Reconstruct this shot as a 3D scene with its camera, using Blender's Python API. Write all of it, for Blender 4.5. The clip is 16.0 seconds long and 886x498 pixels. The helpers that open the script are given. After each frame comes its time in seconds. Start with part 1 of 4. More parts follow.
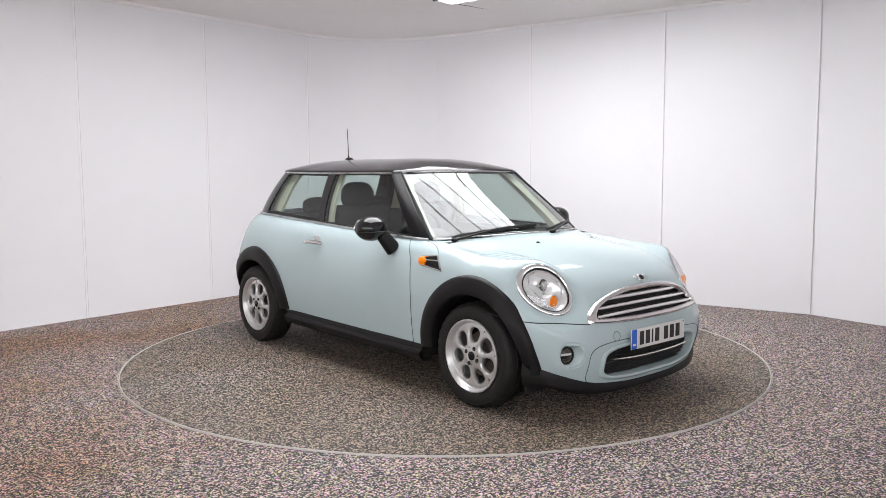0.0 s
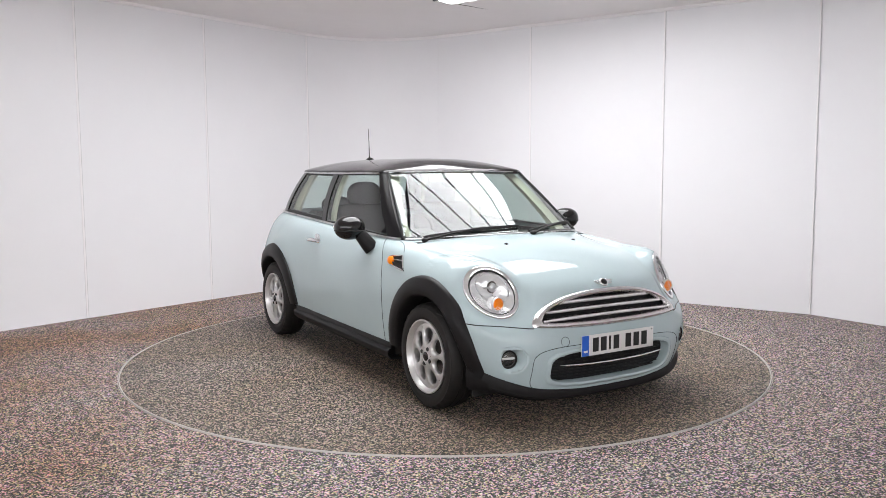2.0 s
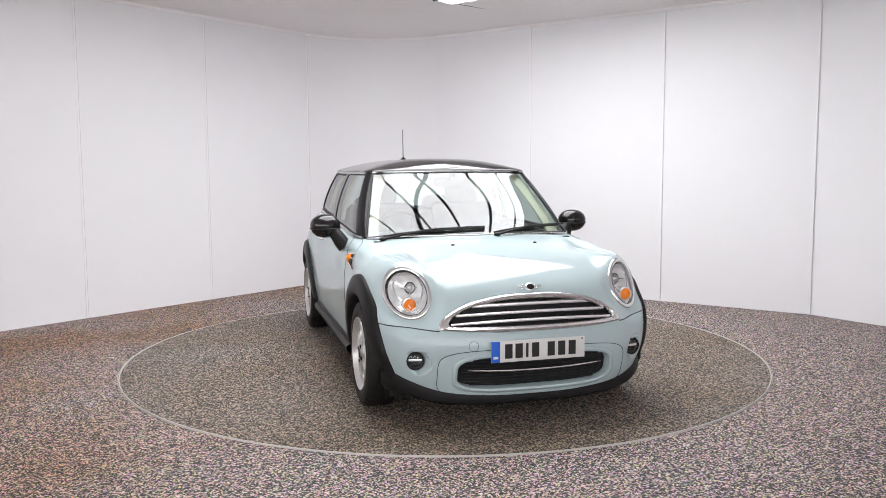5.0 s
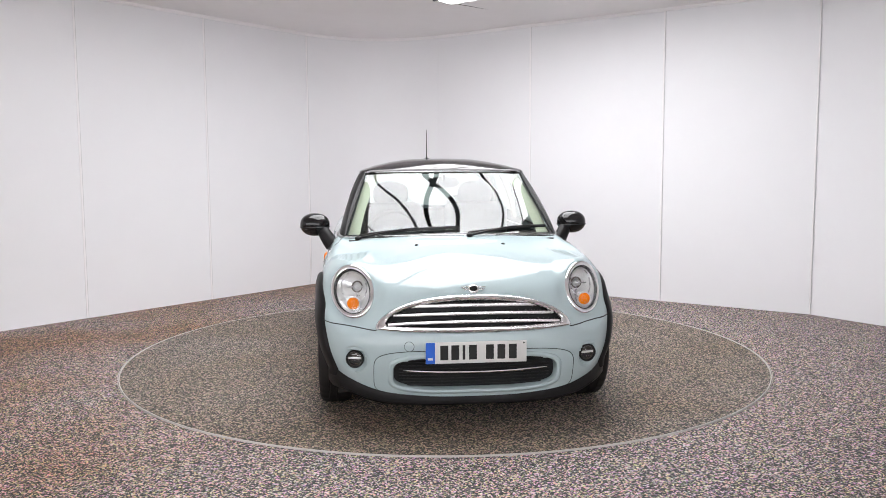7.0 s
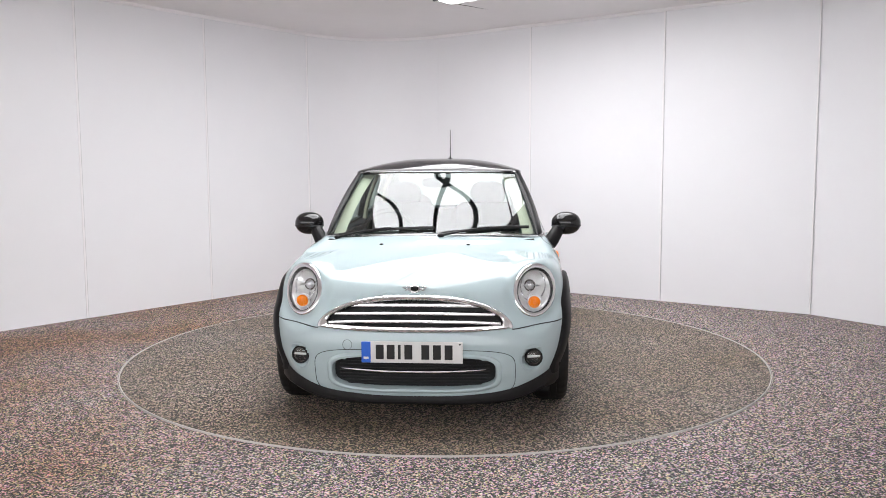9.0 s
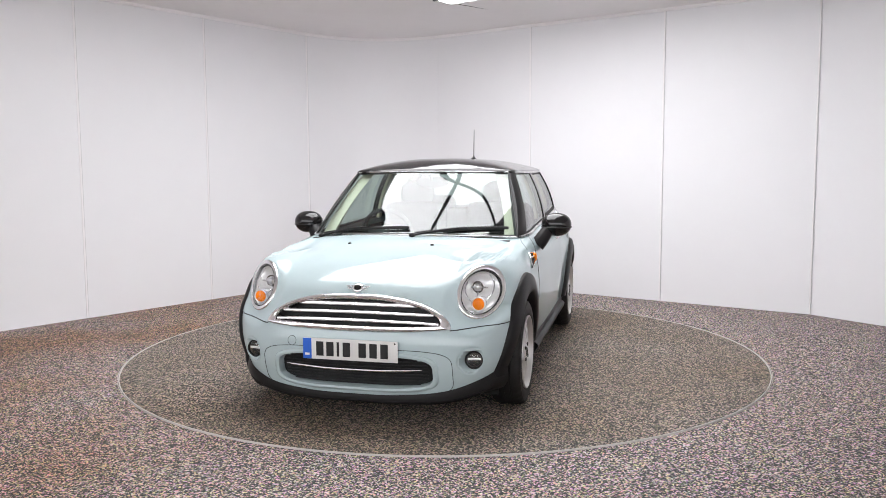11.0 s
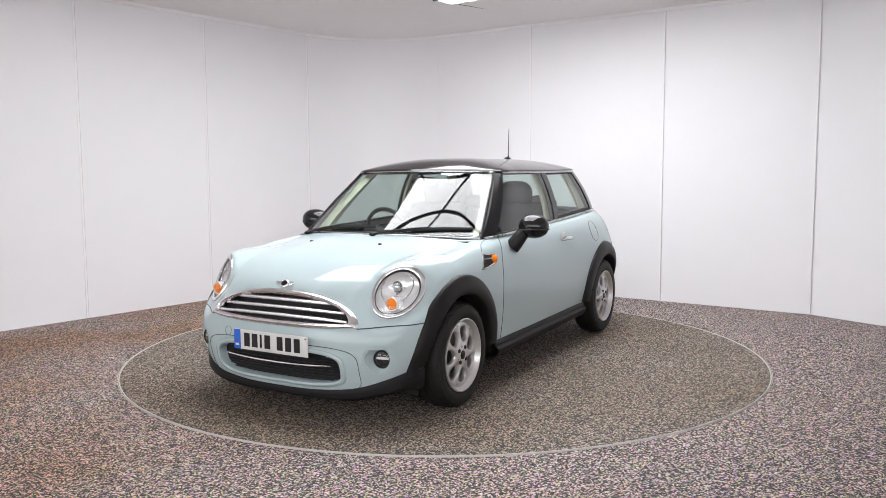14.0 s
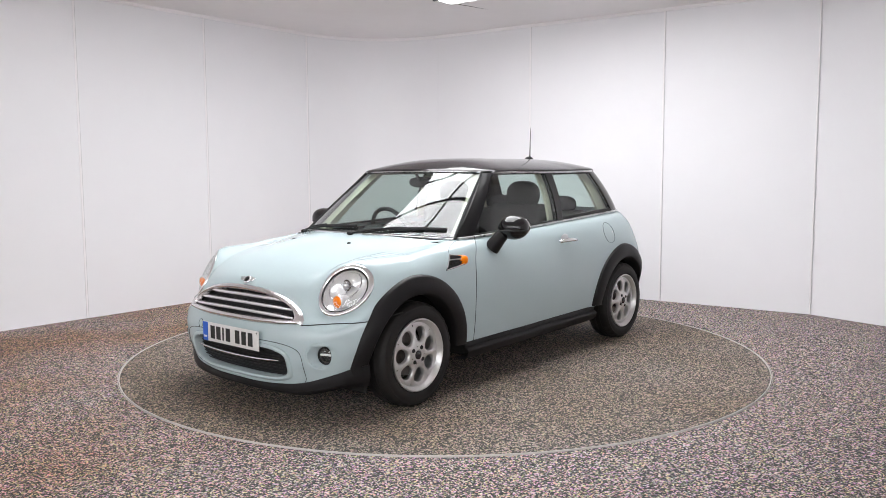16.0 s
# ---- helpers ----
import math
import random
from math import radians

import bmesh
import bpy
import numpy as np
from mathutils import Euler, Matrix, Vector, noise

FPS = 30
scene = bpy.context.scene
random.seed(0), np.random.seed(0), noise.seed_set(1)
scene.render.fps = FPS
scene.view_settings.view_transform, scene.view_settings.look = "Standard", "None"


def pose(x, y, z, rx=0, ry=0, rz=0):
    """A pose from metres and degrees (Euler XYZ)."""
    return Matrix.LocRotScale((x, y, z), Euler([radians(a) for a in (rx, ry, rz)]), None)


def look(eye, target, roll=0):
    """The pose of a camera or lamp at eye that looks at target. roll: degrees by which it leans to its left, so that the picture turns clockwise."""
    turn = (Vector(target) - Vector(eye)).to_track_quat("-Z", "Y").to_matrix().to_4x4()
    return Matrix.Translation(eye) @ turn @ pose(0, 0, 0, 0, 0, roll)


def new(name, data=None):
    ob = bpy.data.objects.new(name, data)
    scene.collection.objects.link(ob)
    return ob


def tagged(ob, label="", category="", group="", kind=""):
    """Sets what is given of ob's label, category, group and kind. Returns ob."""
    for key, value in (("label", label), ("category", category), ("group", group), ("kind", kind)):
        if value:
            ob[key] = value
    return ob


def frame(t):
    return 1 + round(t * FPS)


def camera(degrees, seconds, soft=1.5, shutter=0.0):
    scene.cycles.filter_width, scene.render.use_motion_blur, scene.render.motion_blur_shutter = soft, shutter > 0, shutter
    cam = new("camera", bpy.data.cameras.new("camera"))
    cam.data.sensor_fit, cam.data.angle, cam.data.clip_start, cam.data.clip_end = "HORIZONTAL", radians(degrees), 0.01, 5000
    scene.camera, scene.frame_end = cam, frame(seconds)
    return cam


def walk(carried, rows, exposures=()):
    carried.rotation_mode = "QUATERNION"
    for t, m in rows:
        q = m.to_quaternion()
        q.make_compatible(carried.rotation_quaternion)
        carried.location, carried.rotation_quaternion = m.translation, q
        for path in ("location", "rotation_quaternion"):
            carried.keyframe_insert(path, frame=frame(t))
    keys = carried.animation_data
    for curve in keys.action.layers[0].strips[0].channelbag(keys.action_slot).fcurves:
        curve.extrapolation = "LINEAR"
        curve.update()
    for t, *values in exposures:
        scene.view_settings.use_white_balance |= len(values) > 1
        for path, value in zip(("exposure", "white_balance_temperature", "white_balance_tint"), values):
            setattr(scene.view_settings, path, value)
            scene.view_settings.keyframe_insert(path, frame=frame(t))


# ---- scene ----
from mathutils.bvhtree import BVHTree

# ---- camera: fixed on a stand, looking down a little ----
LIFT = 0.014
EYE = Vector((0.0, -5.976, 1.3416 + LIFT))
GROW = (1.3416 + LIFT) / 1.3416
PITCH, YAW, ROLL = 5.53, 0.086, -0.286
AIM = Vector((-math.sin(radians(YAW)) * math.cos(radians(PITCH)), math.cos(radians(YAW)) * math.cos(radians(PITCH)), -math.sin(radians(PITCH))))
cam = camera(57.26, 16.0, soft=0.85)
walk(cam, [(0.0, look(EYE, EYE + AIM, ROLL)), (16.0, look(EYE, EYE + AIM, ROLL))], [(0.0, 0.0, 6500, 10), (16.0, 0.0, 6500, 10)])

# ---- world: the room is closed, the ceiling panel and added fill strips light it ----
world = bpy.data.worlds.new("world")
scene.world = world
world.use_nodes = True
world.node_tree.nodes["Background"].inputs[0].default_value = (0.8, 0.85, 0.9, 1)
world.node_tree.nodes["Background"].inputs[1].default_value = 0.05
PANEL_GLOW = 9.2
FILL_STRENGTH = 4.45


# ---- materials ----
def material(name, color, rough=0.5, metal=0.0, coat=0.0, var=0.0, scale=30.0, bump=0.0, rough_var=0.0, specular=0.5):
    m = bpy.data.materials.new(name)
    m.use_nodes = True
    nt = m.node_tree
    b = nt.nodes["Principled BSDF"]
    b.inputs["Base Color"].default_value = (*color, 1)
    b.inputs["Roughness"].default_value = rough
    b.inputs["Metallic"].default_value = metal
    b.inputs["Coat Weight"].default_value = coat
    b.inputs["Coat Roughness"].default_value = 0.015
    b.inputs["Coat IOR"].default_value = 1.5
    b.inputs["Specular IOR Level"].default_value = specular
    if var or bump or rough_var:
        co = nt.nodes.new("ShaderNodeTexCoord")
        fine = nt.nodes.new("ShaderNodeTexNoise")
        fine.inputs["Scale"].default_value = scale
        fine.inputs["Detail"].default_value = 6
        wide = nt.nodes.new("ShaderNodeTexNoise")
        wide.inputs["Scale"].default_value = scale * 0.09
        wide.inputs["Detail"].default_value = 4
        nt.links.new(co.outputs["Object"], fine.inputs["Vector"])
        nt.links.new(co.outputs["Object"], wide.inputs["Vector"])
        both = nt.nodes.new("ShaderNodeMath")
        both.operation = "ADD"
        nt.links.new(fine.outputs["Fac"], both.inputs[0])
        nt.links.new(wide.outputs["Fac"], both.inputs[1])
        if var:
            ramp = nt.nodes.new("ShaderNodeMapRange")
            ramp.inputs["From Min"].default_value, ramp.inputs["From Max"].default_value = 0.6, 1.4
            ramp.inputs["To Min"].default_value, ramp.inputs["To Max"].default_value = 1 - var, 1 + var
            nt.links.new(both.outputs[0], ramp.inputs["Value"])
            mul = nt.nodes.new("ShaderNodeVectorMath")
            mul.operation = "SCALE"
            mul.inputs[0].default_value = color
            nt.links.new(ramp.outputs[0], mul.inputs["Scale"])
            nt.links.new(mul.outputs[0], b.inputs["Base Color"])
        if rough_var:
            rr = nt.nodes.new("ShaderNodeMapRange")
            rr.inputs["From Min"].default_value, rr.inputs["From Max"].default_value = 0.6, 1.4
            rr.inputs["To Min"].default_value, rr.inputs["To Max"].default_value = rough - rough_var, rough + rough_var
            nt.links.new(both.outputs[0], rr.inputs["Value"])
            nt.links.new(rr.outputs[0], b.inputs["Roughness"])
        if bump:
            bp = nt.nodes.new("ShaderNodeBump")
            bp.inputs["Strength"].default_value = bump
            bp.inputs["Distance"].default_value = 0.002
            nt.links.new(fine.outputs["Fac"], bp.inputs["Height"])
            nt.links.new(bp.outputs[0], b.inputs["Normal"])
    return m


def glass(name, tint, gloss0=0.08):
    """Thin glass: tinted clear, with a mirror gloss that grows towards grazing."""
    m = bpy.data.materials.new(name)
    m.use_nodes = True
    nt = m.node_tree
    nt.nodes.remove(nt.nodes["Principled BSDF"])
    out = nt.nodes["Material Output"]
    clear = nt.nodes.new("ShaderNodeBsdfTransparent")
    clear.inputs[0].default_value = (*tint, 1)
    gloss = nt.nodes.new("ShaderNodeBsdfGlossy")
    gloss.inputs["Roughness"].default_value = 0.0
    lw = nt.nodes.new("ShaderNodeLayerWeight")
    lw.inputs["Blend"].default_value = 0.5
    fifth = nt.nodes.new("ShaderNodeMath")
    fifth.operation = "POWER"
    fifth.inputs[1].default_value = 4.5
    span = nt.nodes.new("ShaderNodeMapRange")
    span.inputs["To Min"].default_value, span.inputs["To Max"].default_value = gloss0, 1.0
    mix = nt.nodes.new("ShaderNodeMixShader")
    nt.links.new(lw.outputs["Facing"], fifth.inputs[0])
    nt.links.new(fifth.outputs[0], span.inputs["Value"])
    nt.links.new(span.outputs[0], mix.inputs[0])
    nt.links.new(clear.outputs[0], mix.inputs[1])
    nt.links.new(gloss.outputs[0], mix.inputs[2])
    nt.links.new(mix.outputs[0], out.inputs[0])
    return m


def glow(name, color, strength):
    m = bpy.data.materials.new(name)
    m.use_nodes = True
    nt = m.node_tree
    nt.nodes.remove(nt.nodes["Principled BSDF"])
    e = nt.nodes.new("ShaderNodeEmission")
    e.inputs[0].default_value, e.inputs[1].default_value = (*color, 1), strength
    nt.links.new(e.outputs[0], nt.nodes["Material Output"].inputs[0])
    return m


def granules(name, dark, light, tone, stain, size=0.007, side=None):
    """Bonded rubber and stone granules: small cells of mixed grey, a few tinted, with wide brown stains."""
    m = bpy.data.materials.new(name)
    m.use_nodes = True
    nt = m.node_tree
    b = nt.nodes["Principled BSDF"]
    b.inputs["Roughness"].default_value = 0.75
    co = nt.nodes.new("ShaderNodeTexCoord")
    cells = nt.nodes.new("ShaderNodeTexVoronoi")
    cells.inputs["Scale"].default_value = 1 / size
    cells.inputs["Randomness"].default_value = 1.0
    nt.links.new(co.outputs["Object"], cells.inputs["Vector"])
    hsv = nt.nodes.new("ShaderNodeSeparateColor")
    nt.links.new(cells.outputs["Color"], hsv.inputs[0])
    ramp = nt.nodes.new("ShaderNodeValToRGB")
    ramp.color_ramp.interpolation = "LINEAR"
    els = ramp.color_ramp.elements
    els[0].position, els[0].color = 0.0, (*dark, 1)
    els[1].position, els[1].color = 1.0, (*light, 1)
    for at, share in ((0.5, 0.10), (0.74, 0.70)):
        mid = els.new(at)
        mid.color = (*[d * (1 - share) + l * share for d, l in zip(dark, light)], 1)
    nt.links.new(hsv.outputs[0], ramp.inputs[0])
    tint = nt.nodes.new("ShaderNodeMix")
    tint.data_type = "RGBA"
    tint.blend_type = "OVERLAY"
    tint.inputs["Factor"].default_value = tone
    nt.links.new(ramp.outputs[0], tint.inputs["A"])
    nt.links.new(cells.outputs["Color"], tint.inputs["B"])
    wide = nt.nodes.new("ShaderNodeTexNoise")
    wide.inputs["Scale"].default_value = 0.7
    wide.inputs["Detail"].default_value = 5
    nt.links.new(co.outputs["Object"], wide.inputs["Vector"])
    span = nt.nodes.new("ShaderNodeMapRange")
    span.inputs["From Min"].default_value, span.inputs["From Max"].default_value = 0.36, 0.62
    nt.links.new(wide.outputs["Fac"], span.inputs["Value"])
    st = nt.nodes.new("ShaderNodeMix")
    st.data_type = "RGBA"
    st.blend_type = "MULTIPLY"
    st.inputs["B"].default_value = (*stain, 1)
    fac = span.outputs[0]
    if side:
        xyz = nt.nodes.new("ShaderNodeSeparateXYZ")
        nt.links.new(co.outputs["Object"], xyz.inputs[0])
        reach = nt.nodes.new("ShaderNodeMapRange")
        reach.inputs["From Min"].default_value, reach.inputs["From Max"].default_value = side
        reach.inputs["To Min"].default_value, reach.inputs["To Max"].default_value = 0.12, 1.0
        nt.links.new(xyz.outputs[0], reach.inputs["Value"])
        part_of = nt.nodes.new("ShaderNodeMath")
        part_of.operation = "MULTIPLY"
        nt.links.new(fac, part_of.inputs[0])
        nt.links.new(reach.outputs[0], part_of.inputs[1])
        fac = part_of.outputs[0]
    nt.links.new(fac, st.inputs["Factor"])
    nt.links.new(tint.outputs["Result"], st.inputs["A"])
    nt.links.new(st.outputs["Result"], b.inputs["Base Color"])
    bp = nt.nodes.new("ShaderNodeBump")
    bp.inputs["Strength"].default_value = 0.6
    bp.inputs["Distance"].default_value = 0.003
    nt.links.new(cells.outputs["Distance"], bp.inputs["Height"])
    nt.links.new(bp.outputs[0], b.inputs["Normal"])
    return m


PAINT = material("ice_blue_paint", (0.440, 0.530, 0.545), 0.6, 0.0, 0.92, var=0.015, scale=60, specular=0.0)
GLOSS_BLACK = material("gloss_black_paint", (0.010, 0.009, 0.0095), 0.10, 0.0, 0.12, rough_var=0.02, var=0.1, scale=40, specular=0.4)
PLASTIC = material("black_textured_plastic", (0.0095, 0.0085, 0.009), 0.46, var=0.15, scale=90, bump=0.15, specular=0.22)
PILLAR = material("satin_black_pillar", (0.007, 0.0065, 0.007), 0.3, 0.0, 0.0, var=0.1, scale=40, specular=0.2)
RUBBER = material("tyre_rubber", (0.011, 0.0095, 0.009), 0.62, var=0.25, scale=60, bump=0.2, specular=0.35)
SEAL = material("dark_seal", (0.01, 0.01, 0.01), 0.6, var=0.1)
ALLOY = material("silver_alloy", (0.62, 0.61, 0.605), 0.33, 0.7, var=0.05, scale=60)
DISC = material("brake_iron", (0.16, 0.14, 0.13), 0.5, 0.7, var=0.3, scale=50)
CHROME = material("chrome", (0.82, 0.82, 0.83), 0.08, 1.0, rough_var=0.03, scale=50)
TRIM_CHROME = material("soft_chrome", (0.80, 0.785, 0.79), 0.2, 1.0, rough_var=0.04, scale=40)
SATIN = material("satin_metal", (0.62, 0.62, 0.63), 0.28, 1.0, rough_var=0.05, scale=60)
REFLECTOR = material("lamp_reflector", (0.95, 0.94, 0.94), 0.16, 0.35, var=0.06, scale=60, bump=0.2)
AMBER = material("amber_lens", (1.0, 0.25, 0.002), 0.3, 0.0, 0.15, var=0.12, scale=120, bump=0.3, specular=0.25)
CLEAR = glass("clear_lens", (0.96, 0.97, 0.97), 0.05)
SCREEN_GLASS = glass("windscreen_glass", (0.70, 0.80, 0.765), 0.090)
SIDE_GLASS = glass("tinted_side_glass", (0.74, 0.83, 0.80), 0.075)
MESH = material("grille_black", (0.008, 0.008, 0.009), 0.55, var=0.2, scale=80)
PLATE = material("reflective_plate_white", (0.72, 0.71, 0.69), 0.4, var=0.02, scale=40)
PLATE_BLUE = material("plate_blue", (0.02, 0.13, 0.62), 0.4, var=0.05)
PLATE_INK = material("plate_black", (0.01, 0.01, 0.01), 0.45, var=0.05)
FABRIC = material("charcoal_seat_fabric", (0.03, 0.029, 0.03), 0.9, var=0.2, scale=60, bump=0.1)
DASH = material("dark_grey_dash", (0.03, 0.03, 0.032), 0.6, var=0.12, scale=120, bump=0.2)
CREAM = material("cream_trim", (0.55, 0.53, 0.42), 0.8, var=0.06, scale=60)
UNDER = material("underbody_black", (0.012, 0.011, 0.01), 0.85, var=0.3, scale=20)
WALL = material("white_wall_panel", (0.83, 0.82, 0.84), 0.42, var=0.012, scale=4, rough_var=0.05)
JOINT = material("white_joint_strip", (0.90, 0.875, 0.885), 0.3, var=0.02, scale=20)
JOINT_SHADE = material("painted_joint_shade", (0.60, 0.585, 0.60), 0.6, var=0.1, scale=20)
CEILING = material("white_ceiling", (0.90, 0.875, 0.88), 0.8, var=0.015, scale=5)
FLOOR = granules("granule_floor", (0.004, 0.004, 0.004), (0.565, 0.56, 0.53), 0.42, (0.86, 0.63, 0.42), 0.0072, (0.4, -2.2))
TABLE = granules("granule_turntable", (0.014, 0.0125, 0.010), (0.42, 0.39, 0.335), 0.22, (0.88, 0.80, 0.68), 0.0075)
RING = material("worn_aluminium", (0.52, 0.50, 0.475), 0.5, 0.25, var=0.15, scale=30)
PANEL = glow("lit_diffuser", (0.975, 0.98, 1.0), PANEL_GLOW)
# glow of the added fill behind the camera
FILL_GLOW = glow("added_fill_glow", (0.96, 0.98, 1.0), FILL_STRENGTH)
RIB = material("black_frame", (0.01, 0.01, 0.011), 0.5, var=0.1)


# ---- mesh helpers ----
def mesh_of(name, verts, faces, mat, normals=None, smooth=True):
    me = bpy.data.meshes.new(name)
    me.from_pydata([tuple(map(float, v)) for v in verts], [], faces)
    me.materials.append(mat)
    me.update()
    if smooth:
        me.polygons.foreach_set("use_smooth", [True] * len(me.polygons))
        if normals is not None:
            me.normals_split_custom_set_from_vertices([tuple(map(float, n)) for n in normals])
        else:
            me.set_sharp_from_angle(angle=radians(38))
    return me


def tidy(me):
    bm = bmesh.new()
    bm.from_mesh(me)
    bmesh.ops.remove_doubles(bm, verts=bm.verts, dist=1e-5)
    bmesh.ops.recalc_face_normals(bm, faces=bm.faces)
    bm.to_mesh(me)
    bm.free()
    return me


def part(name, me, parent, label=""):
    ob = new(name, me)
    ob.parent = parent
    return tagged(ob, label)


def pane(name, block, mat, parent, label=""):
    """A sheet of glass that faces outwards; light passes it."""
    me = mesh_of(name, block[0], block[1], mat)
    away = sum(1 if f.normal.dot(f.center - Vector((0.2, 0, 0.6))) > 0 else -1 for f in me.polygons)
    if away < 0:
        me.flip_normals()
    ob = part(name, me, parent, label)
    ob.visible_shadow = False
    return ob


def thing(name, label, category, kind="", group=""):
    return tagged(new(name), label, category, group, kind)


def loft(rows, close_u=False, close_v=False, caps=False):
    """A skin over rows of equally many points."""
    n, k = len(rows), len(rows[0])
    verts = [p for r in rows for p in r]
    faces = []
    for i in range(n if close_v else n - 1):
        for j in range(k if close_u else k - 1):
            a, b = i * k + j, i * k + (j + 1) % k
            c, d = ((i + 1) % n) * k + (j + 1) % k, ((i + 1) % n) * k + j
            faces.append((a, b, c, d))
    if caps:
        faces.append(tuple(range(k))[::-1])
        faces.append(tuple(range((n - 1) * k, n * k)))
    return verts, faces


def skin(name, rows, mat, close_u=False, close_v=False, caps=False):
    v, f = loft(rows, close_u, close_v, caps)
    return tidy(mesh_of(name, v, f, mat))


def joined(*blocks):
    verts, faces = [], []
    for v, f in blocks:
        k = len(verts)
        verts += list(v)
        faces += [tuple(i + k for i in q) for q in f]
    return verts, faces


def tube(path, r, seg=8, closed=False, flat=1.0, up=(0, 0, 1)):
    """A round or flattened bar along a path."""
    P = [Vector(p) for p in path]
    rows = []
    n = len(P)
    for i, p in enumerate(P):
        a = P[(i - 1) % n] if closed or i > 0 else p
        b = P[(i + 1) % n] if closed or i < n - 1 else p
        d = (b - a).normalized()
        s = d.cross(Vector(up))
        s = s.normalized() if s.length > 1e-4 else d.cross(Vector((0, 1, 0))).normalized()
        w = s.cross(d)
        rad = r(i / max(1, n - 1)) if callable(r) else r
        rows.append([tuple(p + s * math.cos(t) * rad + w * math.sin(t) * rad * flat) for t in [2 * math.pi * q / seg for q in range(seg)]])
    return loft(rows, True, closed, not closed)


def box_mesh(size, at=(0, 0, 0), bevel=0.0, seg=2, rot=None):
    bm = bmesh.new()
    bmesh.ops.create_cube(bm, size=1)
    bmesh.ops.scale(bm, vec=size, verts=bm.verts)
    if bevel:
        bmesh.ops.bevel(bm, geom=bm.edges[:], offset=bevel, segments=seg, profile=0.6, affect="EDGES")
    if rot:
        bmesh.ops.rotate(bm, cent=(0, 0, 0), matrix=Euler([radians(a) for a in rot]).to_matrix(), verts=bm.verts)
    bmesh.ops.translate(bm, vec=at, verts=bm.verts)
    out = [tuple(v.co) for v in bm.verts], [tuple(v.index for v in f.verts) for f in bm.faces]
    bm.free()
    return out


def ball(center, radii, nu=24, nv=14, power=1.0):
    rows = []
    for i in range(nv + 1):
        a = -math.pi / 2 + math.pi * i / nv
        c, s = math.cos(a), math.sin(a)
        rows.append([(center[0] + radii[0] * math.copysign(abs(math.cos(t) * c) ** power, math.cos(t) * c), center[1] + radii[1] * math.copysign(abs(math.sin(t) * c) ** power, math.sin(t) * c),
                      center[2] + radii[2] * math.copysign(abs(s) ** power, s)) for t in [2 * math.pi * q / nu for q in range(nu)]])
    return loft(rows, True)


def revolve(profile, seg=64, axis_y=True):
    """A profile of (radius, y) turned about the y axis."""
    rows = []
    for q in range(seg):
        t = 2 * math.pi * q / seg
        rows.append([(r * math.cos(t), y, r * math.sin(t)) for r, y in profile])
    return loft(rows, False, True)


def moved(block, m):
    return [tuple(m @ Vector(v)) for v in block[0]], block[1]


def mirrored(block):
    return [(x, -y, z) for x, y, z in block[0]], [tuple(reversed(f)) for f in block[1]]


def solid(name, block, mat):
    return tidy(mesh_of(name, block[0], block[1], mat))


def spline(points, n, ghost=False):
    """Samples n a segment along a smooth curve through the points; with ghost the ends are mirrored across y = 0."""
    P = np.array(points, float)
    if ghost:
        m = np.array([1, -1, 1.0])
        P = np.vstack([P[1] * m, P, P[-2] * m])
    t = np.concatenate([[0], np.cumsum(np.linalg.norm(np.diff(P, axis=0), axis=1) ** 0.75)])
    d = np.diff(P, axis=0) / np.diff(t)[:, None]
    T = np.empty_like(P)
    h = np.diff(t)
    T[1:-1] = (d[:-1] * h[1:, None] + d[1:] * h[:-1, None]) / (h[:-1] + h[1:])[:, None]
    T[0], T[-1] = 1.5 * d[0] - 0.5 * T[1], 1.5 * d[-1] - 0.5 * T[-2]
    out = []
    first, last = (1, len(P) - 2) if ghost else (0, len(P) - 1)
    for i in range(first, last):
        for k in range(n):
            s = k / n
            a, b, c, e = 2 * s**3 - 3 * s**2 + 1, s**3 - 2 * s**2 + s, -2 * s**3 + 3 * s**2, s**3 - s**2
            out.append(a * P[i] + b * h[i] * T[i] + c * P[i + 1] + e * h[i] * T[i + 1])
    out.append(P[last])
    return np.array(out)


def lerp(a, b, s):
    return a + (b - a) * s


# ---- the room: walls at 52 and -35 degrees, rounded corner behind, flat ceiling ----
CEIL = EYE.z + (2.93 - 1.3416) * GROW


def grown(p):
    """A plan point moved out from under the camera."""
    c = Vector((EYE.x, EYE.y))
    return c + (Vector((p[0], p[1])) - c) * GROW


def room_outline():
    """The wall's inner foot line, counter-clockwise from the long wall's near end."""
    a, b = Vector((0.616, 0.788)), Vector((0.818, -0.575))
    corner = Vector((-0.923, 4.45))
    pts = [(corner - a * 12.5), corner - a * 1.05]
    p0, p1 = corner - a * 1.05, corner + b * 1.05
    for i in range(1, 12):
        s = i / 12
        pts.append((1 - s) ** 2 * p0 + 2 * s * (1 - s) * corner * 0.86 + 2 * s * (1 - s) * (p0 + p1) * 0.07 + s * s * p1)
    pts.append(p1)
    bend = Vector((3.38, 1.43))
    pts.append(bend)
    ang, p = -57, bend
    for i in range(2):
        p = p + Vector((math.cos(radians(ang)), math.sin(radians(ang)))) * 1.45
        pts.append(p)
        ang -= 24
    p = p + Vector((math.cos(radians(-86)), math.sin(radians(-86)))) * 8.5
    pts.append(p)
    return pts


OUT = [grown(p) for p in room_outline()]


